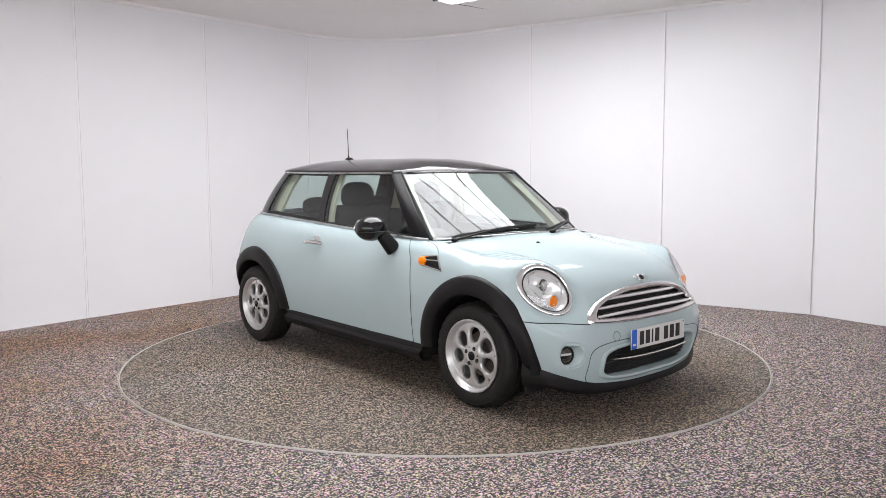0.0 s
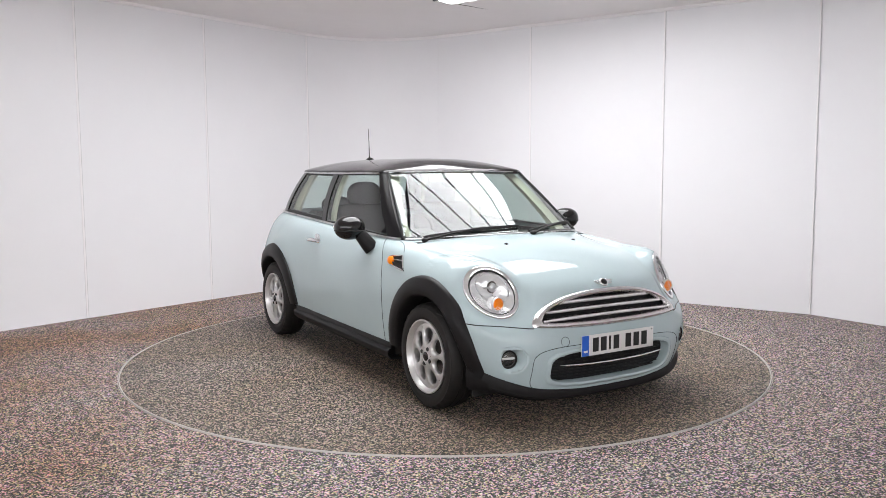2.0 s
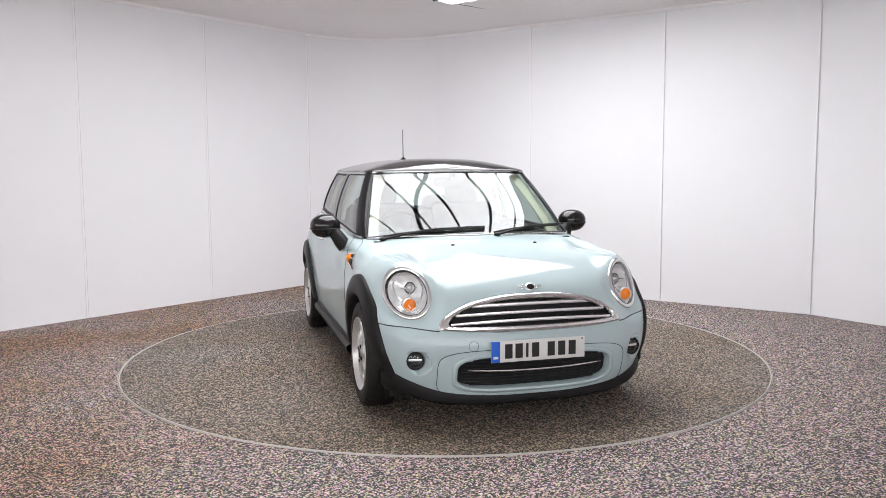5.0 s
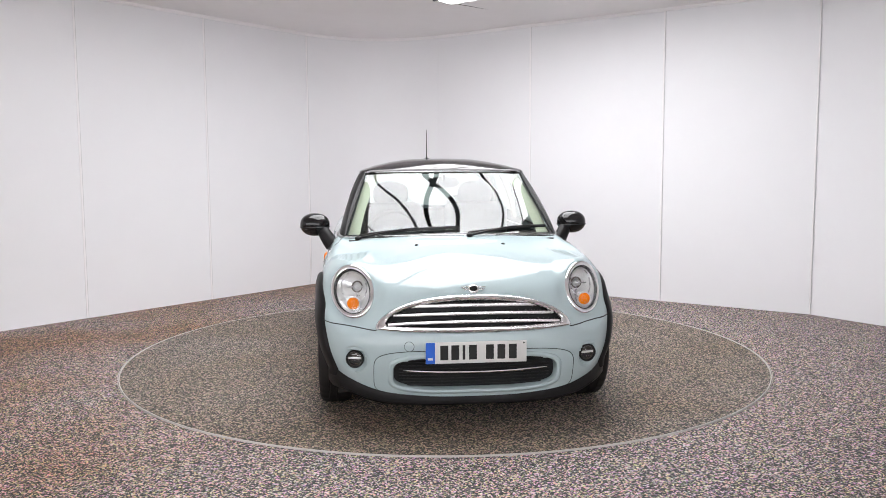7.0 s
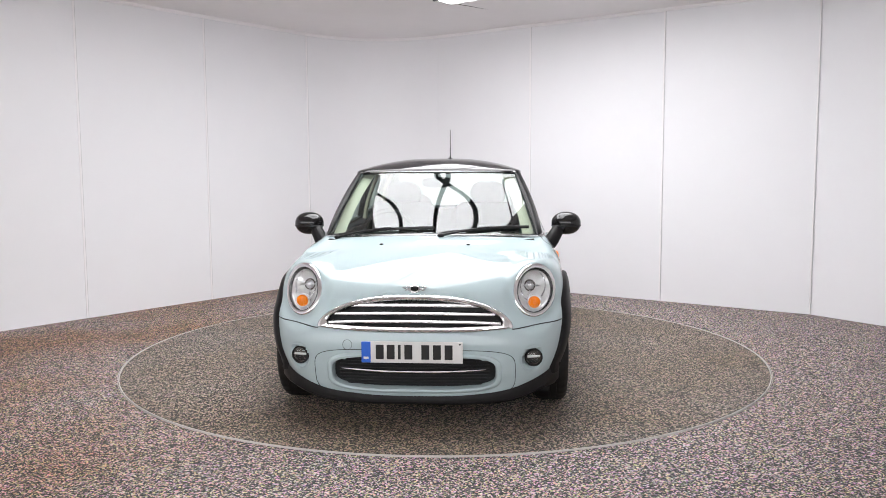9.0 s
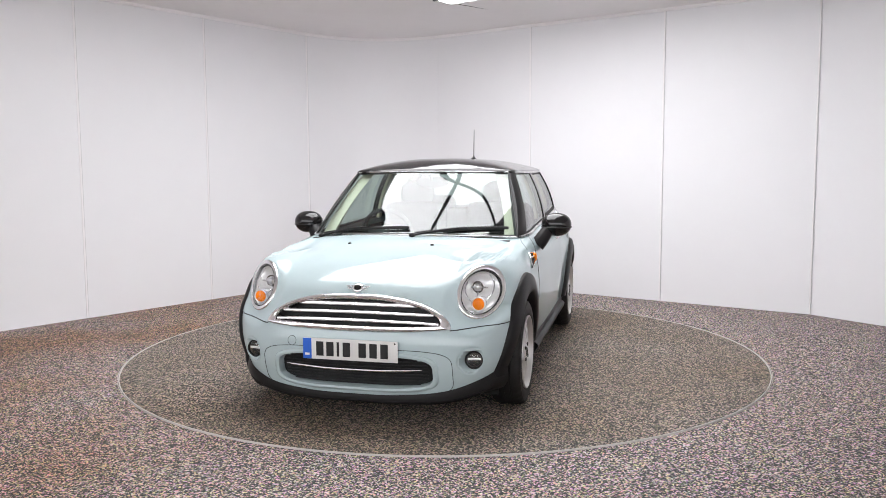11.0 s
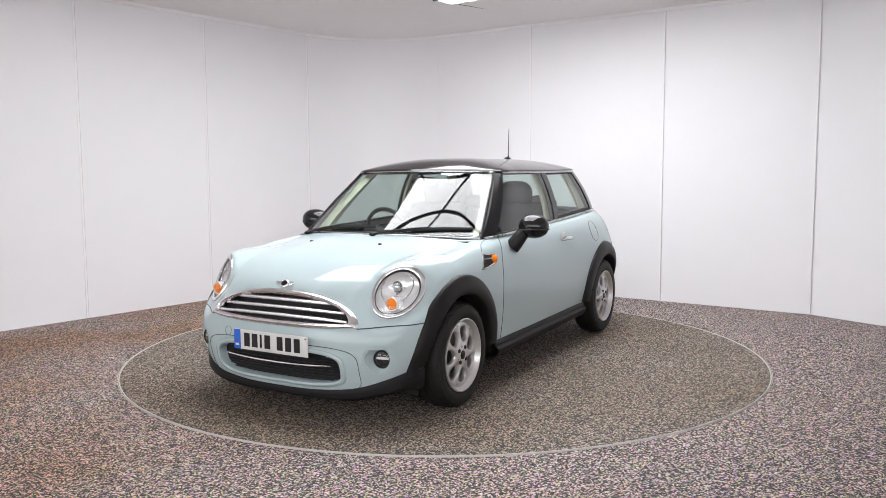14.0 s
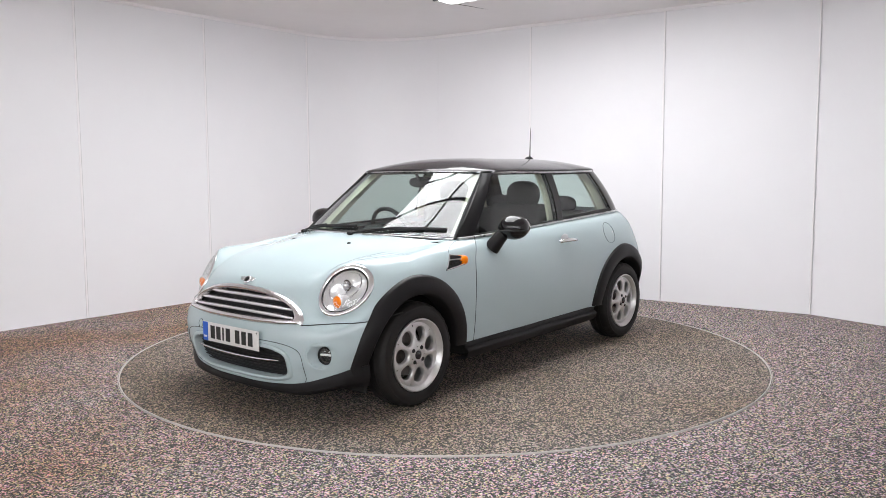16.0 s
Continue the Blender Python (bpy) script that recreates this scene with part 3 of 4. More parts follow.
# ---- wheels ----
def wheel_parts():
    tyre = [(0.2050, -0.17), (0.2120, -0.175), (0.2506, -0.178), (0.2826, -0.172), (0.2980, -0.155), (0.3027, -0.13), (0.3033, -0.1), (0.2992, -0.098), (0.2992, -0.092), (0.3033, -0.09), (0.3033, -0.06), (0.2992, -0.058), (0.2992, -0.052),
            (0.3027, -0.05), (0.3003, -0.022), (0.2932, -0.008), (0.2778, 0.002), (0.2707, 0.001), (0.2636, 0.004), (0.2446, 0.006), (0.2233, 0.003), (0.2130, -0.003), (0.2070, -0.012)]
    lip = [(0.19, -0.16), (0.196, -0.02), (0.203, -0.008), (0.211, 0.0), (0.210, 0.006), (0.204, 0.007), (0.200, 0.002), (0.196, -0.004), (0.191, -0.010), (0.189, -0.019), (0.186, -0.0225), (0.181, -0.022), (0.177, -0.021)]
    # disc with seven oval openings
    N, holes = 36, 7
    half = math.pi / holes
    rc, ra, rb = 0.120, 0.043, 0.0400

    def depth(r):
        return -0.021 + 0.019 * (1 - (r / 0.177) ** 1.7)

    blocks = [revolve(lip, 96)]
    for k in range(holes):
        base = 2 * math.pi * k / holes + 0.2
        rows = [[], [], [], [], []]
        for q in range(N):
            a = 2 * math.pi * q / N
            d = Vector((math.cos(a), math.sin(a)))
            lo, hi = 0.0, 0.25
            for _ in range(30):
                t = (lo + hi) / 2
                p = Vector((rc, 0)) + d * t
                ok = 0.046 < p.length < 0.177 and abs(math.atan2(p.y, p.x)) < half
                lo, hi = (t, hi) if ok else (lo, t)
            hole = Vector((rc + ra * math.cos(a), rb * math.sin(a) * (1 + 0.12 * math.cos(a))))
            edge = Vector((rc, 0)) + d * lo
            wide = hole.lerp(edge, 0.45)
            for i, (p, dy) in enumerate(((edge, 0), (wide, 0), (hole.lerp(wide, 0.3), -0.004), (hole, -0.012), (hole, -0.026))):
                c, s = math.cos(base), math.sin(base)
                rows[i].append((p.x * c - p.y * s, depth(p.length) + dy, p.x * s + p.y * c))
        blocks.append(loft(rows, True))
    hub = [(0.047, depth(0.046)), (0.036, -0.002), (0.032, -0.001), (0.029, -0.004), (0.0, -0.004)]
    blocks.append(revolve(hub, 40))
    return revolve(tyre, 96), joined(*blocks)


TYRE_B, RIM_B = wheel_parts()
# shoulder blocks of the tread
PROF = len(TYRE_B[0]) // 96
for i, (x, y, z) in enumerate(TYRE_B[0]):
    r = math.hypot(x, z)
    if r > 0.291 and (y > -0.05 or y < -0.13) and (i // PROF) % 3 == 0:
        TYRE_B[0][i] = (x * (1 - 0.006 / r), y, z * (1 - 0.006 / r))
wheels = [(HUB_F, 1), (HUB_F, -1), (HUB_R, 1), (HUB_R, -1)]
TURNS = (8, 20, -14, 5)
for (hub, s), turn in zip(wheels, TURNS):
    m = Matrix.Translation((hub[0], 0.828 * s, hub[1] + GROUND)) @ Matrix.Rotation(0 if s > 0 else math.pi, 4, "Z") @ Matrix.Rotation(radians(turn), 4, "Y")
    wheel = part("wheel", solid("wheel", moved(revolve([(0.06, -0.13), (0.06, -0.03), (0.045, -0.02), (0.0, -0.02)], 24), m), DISC), car, "silver seven-hole alloy wheel with black tyre")
    part("tyre", solid("tyre", moved(TYRE_B, m), RUBBER), wheel, "black rubber tyre")
    part("rim", solid("rim", moved(RIM_B, m), ALLOY), wheel, "silver alloy rim with oval holes")
    part("brake_disc", solid("brake_disc", moved(revolve([(0.06, -0.095), (0.13, -0.095), (0.13, -0.115), (0.06, -0.115)], 48), m), DISC), wheel)
    part("cap", solid("cap", moved(revolve([(0.0, 0.004), (0.018, 0.003), (0.025, 0.0), (0.026, -0.006)], 32), m), GLOSS_BLACK), wheel, "black centre cap")
    for k in range(4):
        a = radians(45 + 90 * k)
        bolt = moved(revolve([(0.0, 0.001), (0.009, 0.001), (0.0125, -0.003), (0.0125, -0.02)], 14), Matrix.Translation((0.048 * math.cos(a), 0.0, 0.048 * math.sin(a))))
        part("wheel_bolt", solid("wheel_bolt", moved(bolt, m), SEAL), wheel)

# ---- roof, pillars and glass ----
K = [(.340, 0, 1.340), (.330, .2, 1.339), (.303, .40, 1.336), (.262, .545, 1.332), (-.10, .572, 1.331), (-.46, .582, 1.330), (-.85, .572, 1.333), (-1.215, .535, 1.340), (-1.34, .38, 1.345), (-1.38, 0, 1.35)]
RAIL = spline(K, 12, True)
CROWN = Vector((-0.46, 0, 0))
roof_rows = []
for r in [1.012, 1.015, 1.008] + list(np.linspace(0.995, 0.0, 26)):
    row = []
    for p in RAIL:
        x, y = CROWN.x + (p[0] - CROWN.x) * r, p[1] * r
        rr = min(r, 1.0)
        z = lerp(1.432, p[2] + 0.012, rr ** (5.0 - 2.5 * min(1, (p[1] / 0.56) ** 2))) if r <= 1.0 else p[2] + {1.012: -0.012, 1.015: -0.002, 1.008: 0.008}[r]
        row.append((x, y, z))
    roof_rows.append([(x, -y, z) for x, y, z in row[:0:-1]] + row)
part("roof", skin("roof", roof_rows, GLOSS_BLACK), car, "gloss black painted roof")


def at_x(line, x):
    """The point of a line of falling x at the given x."""
    L = np.array(line)
    o = np.argsort(L[:, 0])
    return np.array([x, np.interp(x, L[o, 0], L[o, 1]), np.interp(x, L[o, 0], L[o, 2])])


BELT = NET[-1][3 * NC : 12 * NC + 1]
TOPL = RAIL[36:97]


def flank(xb, xt, v, out=0.0):
    b, t = at_x(BELT, xb), at_x(TOPL, xt)
    p = b + (t - b) * v
    p[1] += 0.022 * 4 * v * (1 - v) * 0.9 + out
    p[2] += 0.006 * (1 - v)
    return p


def flank_patch(b0, t0, b1, t1, out, s, nu=16, nv=12, v0=0.0, v1=1.0):
    rows = []
    for j in range(nv + 1):
        v = lerp(v0, v1, j / nv)
        row = []
        for i in range(nu + 1):
            q = i / nu
            p = flank(lerp(b0, b1, q), lerp(t0, t1, q), v, out)
            row.append((p[0], p[1] * s, p[2]))
        rows.append(row)
    return rows


def thick(rows, d):
    """A patch given depth towards the car's middle."""
    back = [[(x, y - math.copysign(d, y), z) for x, y, z in r] for r in rows]
    v, f = loft(rows)
    n = len(v)
    v2, f2 = loft(back)
    v += v2
    f += [tuple(i + n for i in reversed(q)) for q in f2]
    k, m = len(rows[0]), len(rows)
    ring = list(range(k)) + [k * (j + 1) - 1 for j in range(1, m)] + list(range(k * m - 2, k * (m - 1) - 1, -1)) + [k * j for j in range(m - 2, 0, -1)]
    f += [(ring[i], ring[(i + 1) % len(ring)], ring[(i + 1) % len(ring)] + n, ring[i] + n) for i in range(len(ring))]
    return v, f


for s in (1, -1):
    part("a_pillar", solid("a_pillar", thick(flank_patch(.735, .268, .60, .205, 0.004, s, 6), 0.022), PILLAR), car, "satin black windscreen pillar")
    part("b_pillar", solid("b_pillar", thick(flank_patch(-.435, -.435, -.505, -.525, 0.002, s, 4), 0.04), GLOSS_BLACK), car, "gloss black door pillar")
    part("c_pillar", solid("c_pillar", thick(flank_patch(-1.28, -1.08, -1.455, -1.225, 0.003, s, 8), 0.04), GLOSS_BLACK), car, "gloss black rear pillar")
    for b0, t0, b1, t1, nm in ((.60, .205, -.435, -.435, "door_glass"), (-.505, -.525, -1.28, -1.08, "quarter_glass")):
        g = pane(nm, loft(flank_patch(b0, t0, b1, t1, -0.004, s, 20)), SIDE_GLASS, car, "tinted side window glass")
        part("window_frame", solid("window_frame", joined(thick(flank_patch(b0, t0, b1, t1, 0.0, s, 20, 2, 0.93 if nm == "quarter_glass" else 0.95, 1.0), 0.03), thick(flank_patch(b0, t0, b1, t1, 0.0, s, 20, 2, 0.0, 0.08 if nm == "quarter_glass" else 0.035), 0.03)), SEAL), g, "black window seal")
    # slim rubber at the door glass front and cream inner pillar
    strip_pts = [Vector((p[0], p[1] * s, p[2])) for p in [flank(x, x, 0.0, 0.008) for x in np.linspace(.72, -1.45, 60)]]
    part("belt_moulding", solid("belt_moulding", tube(strip_pts, 0.0085, 8, flat=0.9), SATIN), car, "satin chrome belt moulding")
    gutter = [Vector((p[0], p[1] * s * 1.0 + 0.006 * s, p[2] - 0.006)) for p in TOPL[::3]]
    part("roof_moulding", solid("roof_moulding", tube(gutter, 0.0075, 8), SATIN), car, "satin chrome roof edge moulding")
    part("inner_pillar_trim", solid("inner_pillar_trim", thick([[(x - 0.02, (abs(y) - 0.034) * s, z - 0.01) for x, y, z in r] for r in flank_patch(.70, .255, .60, .185, 0.0, s, 4)], 0.075), CREAM), car, "cream inner pillar trim")
    part("inner_pillar_trim", solid("inner_pillar_trim", thick([[(x, (abs(y) - 0.05) * s, z) for x, y, z in r] for r in flank_patch(-.40, -.40, -.47, -.5, 0.0, s, 4)], 0.02), CREAM), car, "cream inner pillar trim")
    part("inner_pillar_trim", solid("inner_pillar_trim", thick([[(x, (abs(y) - 0.055) * s, z) for x, y, z in r] for r in flank_patch(-1.16, -1.0, -1.32, -1.11, 0.0, s, 6)], 0.02), CREAM), car, "cream inner pillar trim")


# windscreen: from the cowl to the roof's front edge
BOW = ((-0.0444, 1, 0), (0.0528, 2, 0), (-0.0081, 4, 0), (-0.02, 8, 0), (0.2684, 1, 2), (-0.0964, 2, 2), (0.0491, 4, 2), (-0.0056, 8, 2), (-0.1956, 1, 4), (-0.0409, 4, 4))


def bow(q, v):
    """How far the glass stands off the straight line from cowl to header."""
    return sum(k * (v**a - v ** (a + 1)) * q**b for k, a, b in BOW)


def screen_patch(bottom, top, nu, nv, bowed, shrink=1.0):
    rows = []
    for j in range(nv + 1):
        v = j / nv
        row = []
        for i in range(nu + 1):
            q = lerp(-1, 1, i / nu) * shrink
            p = bottom(q) * (1 - v) + top(q) * v + np.array([0.62, 0, 0.78]) * (bow(q, v) if bowed else 0.0)
            row.append(tuple(p))
        rows.append(row)
    return rows


def cowl(q):
    y = 0.688 * q
    return np.array([1.0 - 0.262 * abs(q) ** 2.0, y, 0.944 - 0.026 * q * q])


def header(q):
    y = 0.546 * q
    return np.array([0.340 - 0.072 * abs(q) ** 2.0, y, 1.338 - 0.006 * q * q])


screen = pane("windscreen", loft(screen_patch(cowl, header, 40, 30, True)), SCREEN_GLASS, car, "large raked windscreen glass")
band = [r for r in screen_patch(cowl, header, 80, 30, True)]
edge_l = [[tuple(Vector(r[i]) - Vector((0.004, 0, 0.006))) for i in range(0, 2)] for r in band]
edge_r = [[tuple(Vector(r[i]) - Vector((0.004, 0, 0.006))) for i in range(79, 81)] for r in band]
top_b = [[tuple(Vector(p) - Vector((0.004, 0, 0.006))) for p in r] for r in band[29:]]
part("screen_border", solid("screen_border", joined(loft(edge_l), loft(edge_r), loft(top_b)), SEAL), screen, "black printed glass border")
for i in (0, 40):
    part("screen_moulding", solid("screen_moulding", tube([Vector(r[i]) + Vector((0.004, 0, 0.004)) for r in screen_patch(cowl, header, 40, 30, True)], 0.0045, 8), SEAL), screen, "thin dark screen moulding")
part("screen_moulding", solid("screen_moulding", tube([Vector(header(q)) + Vector((0.012, 0, -0.004)) for q in np.linspace(-1, 1, 31)], 0.005, 8), SATIN), screen, "thin bright header moulding")
cowl_rows = [[tuple(cowl(q) + np.array([dx, 0, dz])) for q in np.linspace(-1, 1, 41)] for dx, dz in ((0.012, -0.004), (0.0, 0.006), (-0.03, 0.01), (-0.05, -0.02))]
part("scuttle_panel", skin("scuttle_panel", cowl_rows, PLASTIC), car, "black plastic panel below the windscreen")
part("bonnet_moulding", solid("bonnet_moulding", tube([Vector(cowl(q)) + Vector((0.016, 0, -0.002)) for q in np.linspace(-1.0, 1.0, 41)], 0.006, 8), SATIN), bonnet, "satin trim along the bonnet's rear edge")


# rear screen
def tail(q):
    return np.array([-1.635 + 0.185 * abs(q) ** 2.4, 0.628 * q, 1.02 - 0.012 * q * q])


def rear_head(q):
    return np.array([-1.38 + 0.165 * abs(q) ** 2.4, 0.535 * q, 1.35 - 0.01 * q * q])


rs = pane("rear_screen", loft(screen_patch(tail, rear_head, 24, 12, False, 0.86)), SIDE_GLASS, car, "tinted rear window glass")
for sgn in (1, -1):
    rows = []
    for j in range(13):
        v = j / 12
        rows.append([tuple(tail(q * sgn) * (1 - v) + rear_head(q * sgn) * v) for q in (0.86, 0.9, 0.95, 1.0)])
    part("rear_corner", skin("rear_corner", rows, GLOSS_BLACK), car, "gloss black rear corner panel")
rows = [[tuple(tail(q) * (1 - v) + rear_head(q) * v - np.array([0.003, 0, 0])) for q in np.linspace(-0.9, 0.9, 21)] for v in (0.88, 0.94, 1.0)]
part("tail_header", skin("tail_header", rows, GLOSS_BLACK), car)

# headliner
hl = []
for r in np.linspace(0.95, 0.0, 8):
    row = [(CROWN.x + (p[0] - CROWN.x) * r, p[1] * r, lerp(1.385, p[2] - 0.01, r ** 3)) for p in RAIL]
    hl.append([(x, -y, z) for x, y, z in row[:0:-1]] + row)
part("headliner", skin("headliner", hl, CREAM), car, "cream fabric headliner")


# ---- wipers, jets, mirrors, aerial ----
def on_screen(q, v, off):
    p = cowl(q) * (1 - v) + header(q) * v + np.array([0.62, 0, 0.78]) * (bow(q, v) + off)
    return Vector(p)


for q0, v0, q1, v1, qp in ((-0.86, -0.01, 0.05, 0.085, -0.5), (0.12, 0.0, 0.93, 0.10, 0.45)):
    blade = [on_screen(lerp(q0, q1, t), lerp(v0, v1, t) + 0.02 * math.sin(math.pi * t), 0.012) for t in np.linspace(0, 1, 15)]
    arm = [on_screen(lerp(q0, q1, t) + 0.015, lerp(v0 - 0.05, v1, t) - 0.0 + 0.02 * math.sin(math.pi * t), 0.028 + 0.012 * math.sin(math.pi * t)) for t in np.linspace(-0.02, 0.55, 10)]
    w = part("wiper", solid("wiper", tube(arm, lambda s: 0.011 - 0.004 * s, 8, flat=0.7), PLASTIC), car, "black windscreen wiper")
    part("wiper_blade", solid("wiper_blade", tube(blade, 0.0085, 6, flat=1.3), SEAL), w)
    part("wiper_pivot", solid("wiper_pivot", ball(tuple(arm[0]), (0.022, 0.022, 0.014)), PLASTIC), w)
for y in (0.259, -0.259):
    p = on_top(1.228, y)
    part("washer_jet", solid("washer_jet", ball(tuple(p), (0.013, 0.012, 0.008)), PLASTIC), car, "black washer jet")

for s in (1, -1):
    shell = ball((0.395, 0.895 * s, 0.978), (0.088, 0.100, 0.078), 32, 18, 0.92)
    mir = part("mirror", solid("mirror", shell, GLOSS_BLACK), car, "gloss black rounded door mirror")
    neck = [Vector((0.47, 0.775 * s, 0.845)), Vector((0.462, 0.80 * s, 0.875)), Vector((0.445, 0.825 * s, 0.915)), Vector((0.42, 0.85 * s, 0.955))]
    part("mirror_foot", solid("mirror_foot", tube(neck, lambda t: 0.052 - 0.012 * t, 16, up=(1, 0, 0), flat=1.0), PLASTIC), mir, "black plastic mirror foot")
    part("mirror_glass", solid("mirror_glass", ball((0.326, 0.895 * s, 0.978), (0.008, 0.082, 0.062), 28, 10), CHROME), mir, "mirror glass")
    band_pts = [(0.395 + 0.0885 * math.cos(t), (0.895 + 0.100 * math.sin(t)) * s, 0.962) for t in [2 * math.pi * q / 40 for q in range(40)]]
    part("mirror_band", solid("mirror_band", tube(band_pts, 0.004, 6, True), SEAL), mir)

ant = part("aerial", solid("aerial", tube([(-1.112, 0, 1.455), (-1.115, 0, 1.57), (-1.125, 0, 1.693)], lambda s: 0.0042 - 0.0018 * s, 8), SEAL), car, "thin black roof aerial")
part("aerial_base", solid("aerial_base", joined(ball((-1.10, 0, 1.428), (0.05, 0.028, 0.026)), tube([(-1.108, 0, 1.43), (-1.112, 0, 1.462)], lambda s: 0.011 - 0.005 * s, 10)), PLASTIC), ant)

# ---- front: grille, intake, plate, badge, lamps ----
def grille_line(scale_y, top, bottom, base, n=40):
    """An outline of the grille in y and z; base: the height of its outer corners."""
    pts = []
    for i in range(n + 1):
        a = math.cos(math.pi * i / n)
        pts.append((scale_y * a, base + (top - base) * (1 - abs(a) ** 2.4) ** 0.62))
    for i in range(1, n):
        a = -math.cos(math.pi * i / n)
        pts.append((scale_y * a, bottom + (base - 0.012 - bottom) * abs(a) ** 3))
    return pts


outer, inner = grille_line(0.520, 0.694, 0.499, 0.530), grille_line(0.458, 0.661, 0.535, 0.553)
rows = []
for s, off in ((0.0, -0.012), (0.05, 0.006), (0.18, 0.015), (0.38, 0.021), (0.6, 0.022), (0.8, 0.017), (0.94, 0.006), (1.0, -0.03)):
    rows.append([tuple(on_front(lerp(a[0], b[0], s), lerp(a[1], b[1], s), 0) + Vector((off, 0, off * 0.2))) for a, b in zip(outer, inner)])
grille = part("radiator_grille", skin("radiator_grille", rows, TRIM_CHROME, True), car, "chrome framed radiator grille with three bars")
back = [tuple(on_front(y, z) + Vector((-0.045, 0, 0))) for y, z in grille_line(0.495, 0.68, 0.512, 0.535)]
cen = (1.80, 0, 0.59)
part("grille_backing", solid("grille_backing", (back + [cen], [(i, (i + 1) % len(back), len(back)) for i in range(len(back))]), MESH), grille, "black grille mesh")
for z, w in ((0.638, 0.362), (0.598, 0.424), (0.558, 0.455)):
    rows = []
    for y in np.linspace(-w, w, 41):
        zz = z - 0.012 * (y / 0.45) ** 2
        b = on_front(y, zz)
        fade = 1 - 0.25 * (abs(y) / w) ** 6
        rows.append([(b.x + dx, y, zz + dz * fade) for dx, dz in ((-0.03, 0.011), (-0.006, 0.0125), (0.004, 0.008), (0.006, 0.0), (0.002, -0.007), (-0.012, -0.010), (-0.03, -0.010))])
    part("grille_bar", skin("grille_bar", rows, TRIM_CHROME), grille, "bright chrome grille bar")


def ring_outline(a, b, z0, power, n=64):
    out = []
    for i in range(n):
        t = 2 * math.pi * i / n
        c, s = math.cos(t), math.sin(t)
        out.append((a * math.copysign(abs(c) ** (2 / power), c), z0 + b * math.copysign(abs(s) ** (2 / power), s)))
    return out


intake_in, intake_out = ring_outline(0.428, 0.084, 0.291, 4), ring_outline(0.462, 0.114, 0.291, 4)
rows = []
for s, dx in ((0.0, -0.004), (0.15, 0.007), (0.5, 0.011), (0.85, 0.006), (1.0, -0.01), (1.05, -0.05)):
    rows.append([tuple(on_front(lerp(a[0], b[0], s), lerp(a[1], b[1], s)) + Vector((dx, 0, 0))) for a, b in zip(intake_out, intake_in)])
intake = part("lower_intake", skin("lower_intake", rows, PAINT, True), car, "lower air intake with painted edge")
back = [tuple(on_front(y, z) + Vector((-0.05, 0, 0))) for y, z in ring_outline(0.43, 0.087, 0.291, 4)]
part("intake_mesh", solid("intake_mesh", (back + [(1.845, 0, 0.29)], [(i, (i + 1) % 64, 64) for i in range(64)]), MESH), intake, "black intake mesh")
for z in np.linspace(0.222, 0.362, 9):
    w = 0.43 * (1 - min(1, abs(z - 0.29) / 0.0875) ** 4) ** 0.25
    part("intake_slat", solid("intake_slat", tube([on_front(y, z) + Vector((-0.036, 0, 0)) for y in np.linspace(-0.93 * w, 0.93 * w, 25)], 0.0035, 6), MESH), intake)
part("intake_strip", solid("intake_strip", tube([on_front(y, 0.300 + 0.012 * (y / 0.38) ** 2) + Vector((0, 0, 0)) for y in np.linspace(-0.378, 0.378, 33)], lambda s: 0.0055 * (1 - abs(2 * s - 1) ** 8) + 0.001, 8), CHROME), intake, "thin chrome strip")
frame_line = [on_front(y, z, 0.0005) for y, z in ring_outline(0.53, 0.128, 0.287, 5, 80) if z > 0.185]
k0 = max(range(len(frame_line)), key=lambda i: (frame_line[(i + 1) % len(frame_line)] - frame_line[i]).length)
frame_line = frame_line[k0 + 1 :] + frame_line[: k0 + 1]
seam("bumper_seam", frame_line, bumper, 0.0018)
seam("tow_cover_seam", [on_front(-0.347 + 0.025 * math.cos(t), 0.437 + 0.025 * math.sin(t), 0.0005) for t in [2 * math.pi * i / 24 for i in range(25)]], bumper, 0.0012)

# number plate: the characters are plain bars
plate_x = 1.918
plate = part("number_plate", solid("number_plate", box_mesh((0.006, 0.526, 0.112), (plate_x, -0.003, 0.408), 0.0025), PLATE), car, "white front number plate with blue band")
part("blue_band", solid("blue_band", box_mesh((0.003, 0.048, 0.110), (plate_x + 0.003, -0.2415, 0.408), 0.001, 1), PLATE_BLUE), plate, "blue band")
part("band_mark", solid("band_mark", box_mesh((0.002, 0.026, 0.012), (plate_x + 0.005, -0.2415, 0.378), 0.0005, 1), PLATE), plate)
for y in (-0.170, -0.113, -0.068, -0.021, 0.067, 0.127, 0.187):
    w = 0.014 if abs(y + 0.068) < 0.01 else 0.041
    part("plate_bar", solid("plate_bar", box_mesh((0.002, w, 0.076), (plate_x + 0.0035, y, 0.409), 0.0005, 1), PLATE_INK), plate, "plain black bar")
part("plate_screw", solid("plate_screw", ball((plate_x + 0.003, 0.245, 0.452), (0.003, 0.005, 0.005), 10, 6), PLATE_INK), plate)
part("plate_mount", solid("plate_mount", box_mesh((0.035, 0.42, 0.07), (plate_x - 0.02, 0, 0.41), 0.008), SEAL), car)

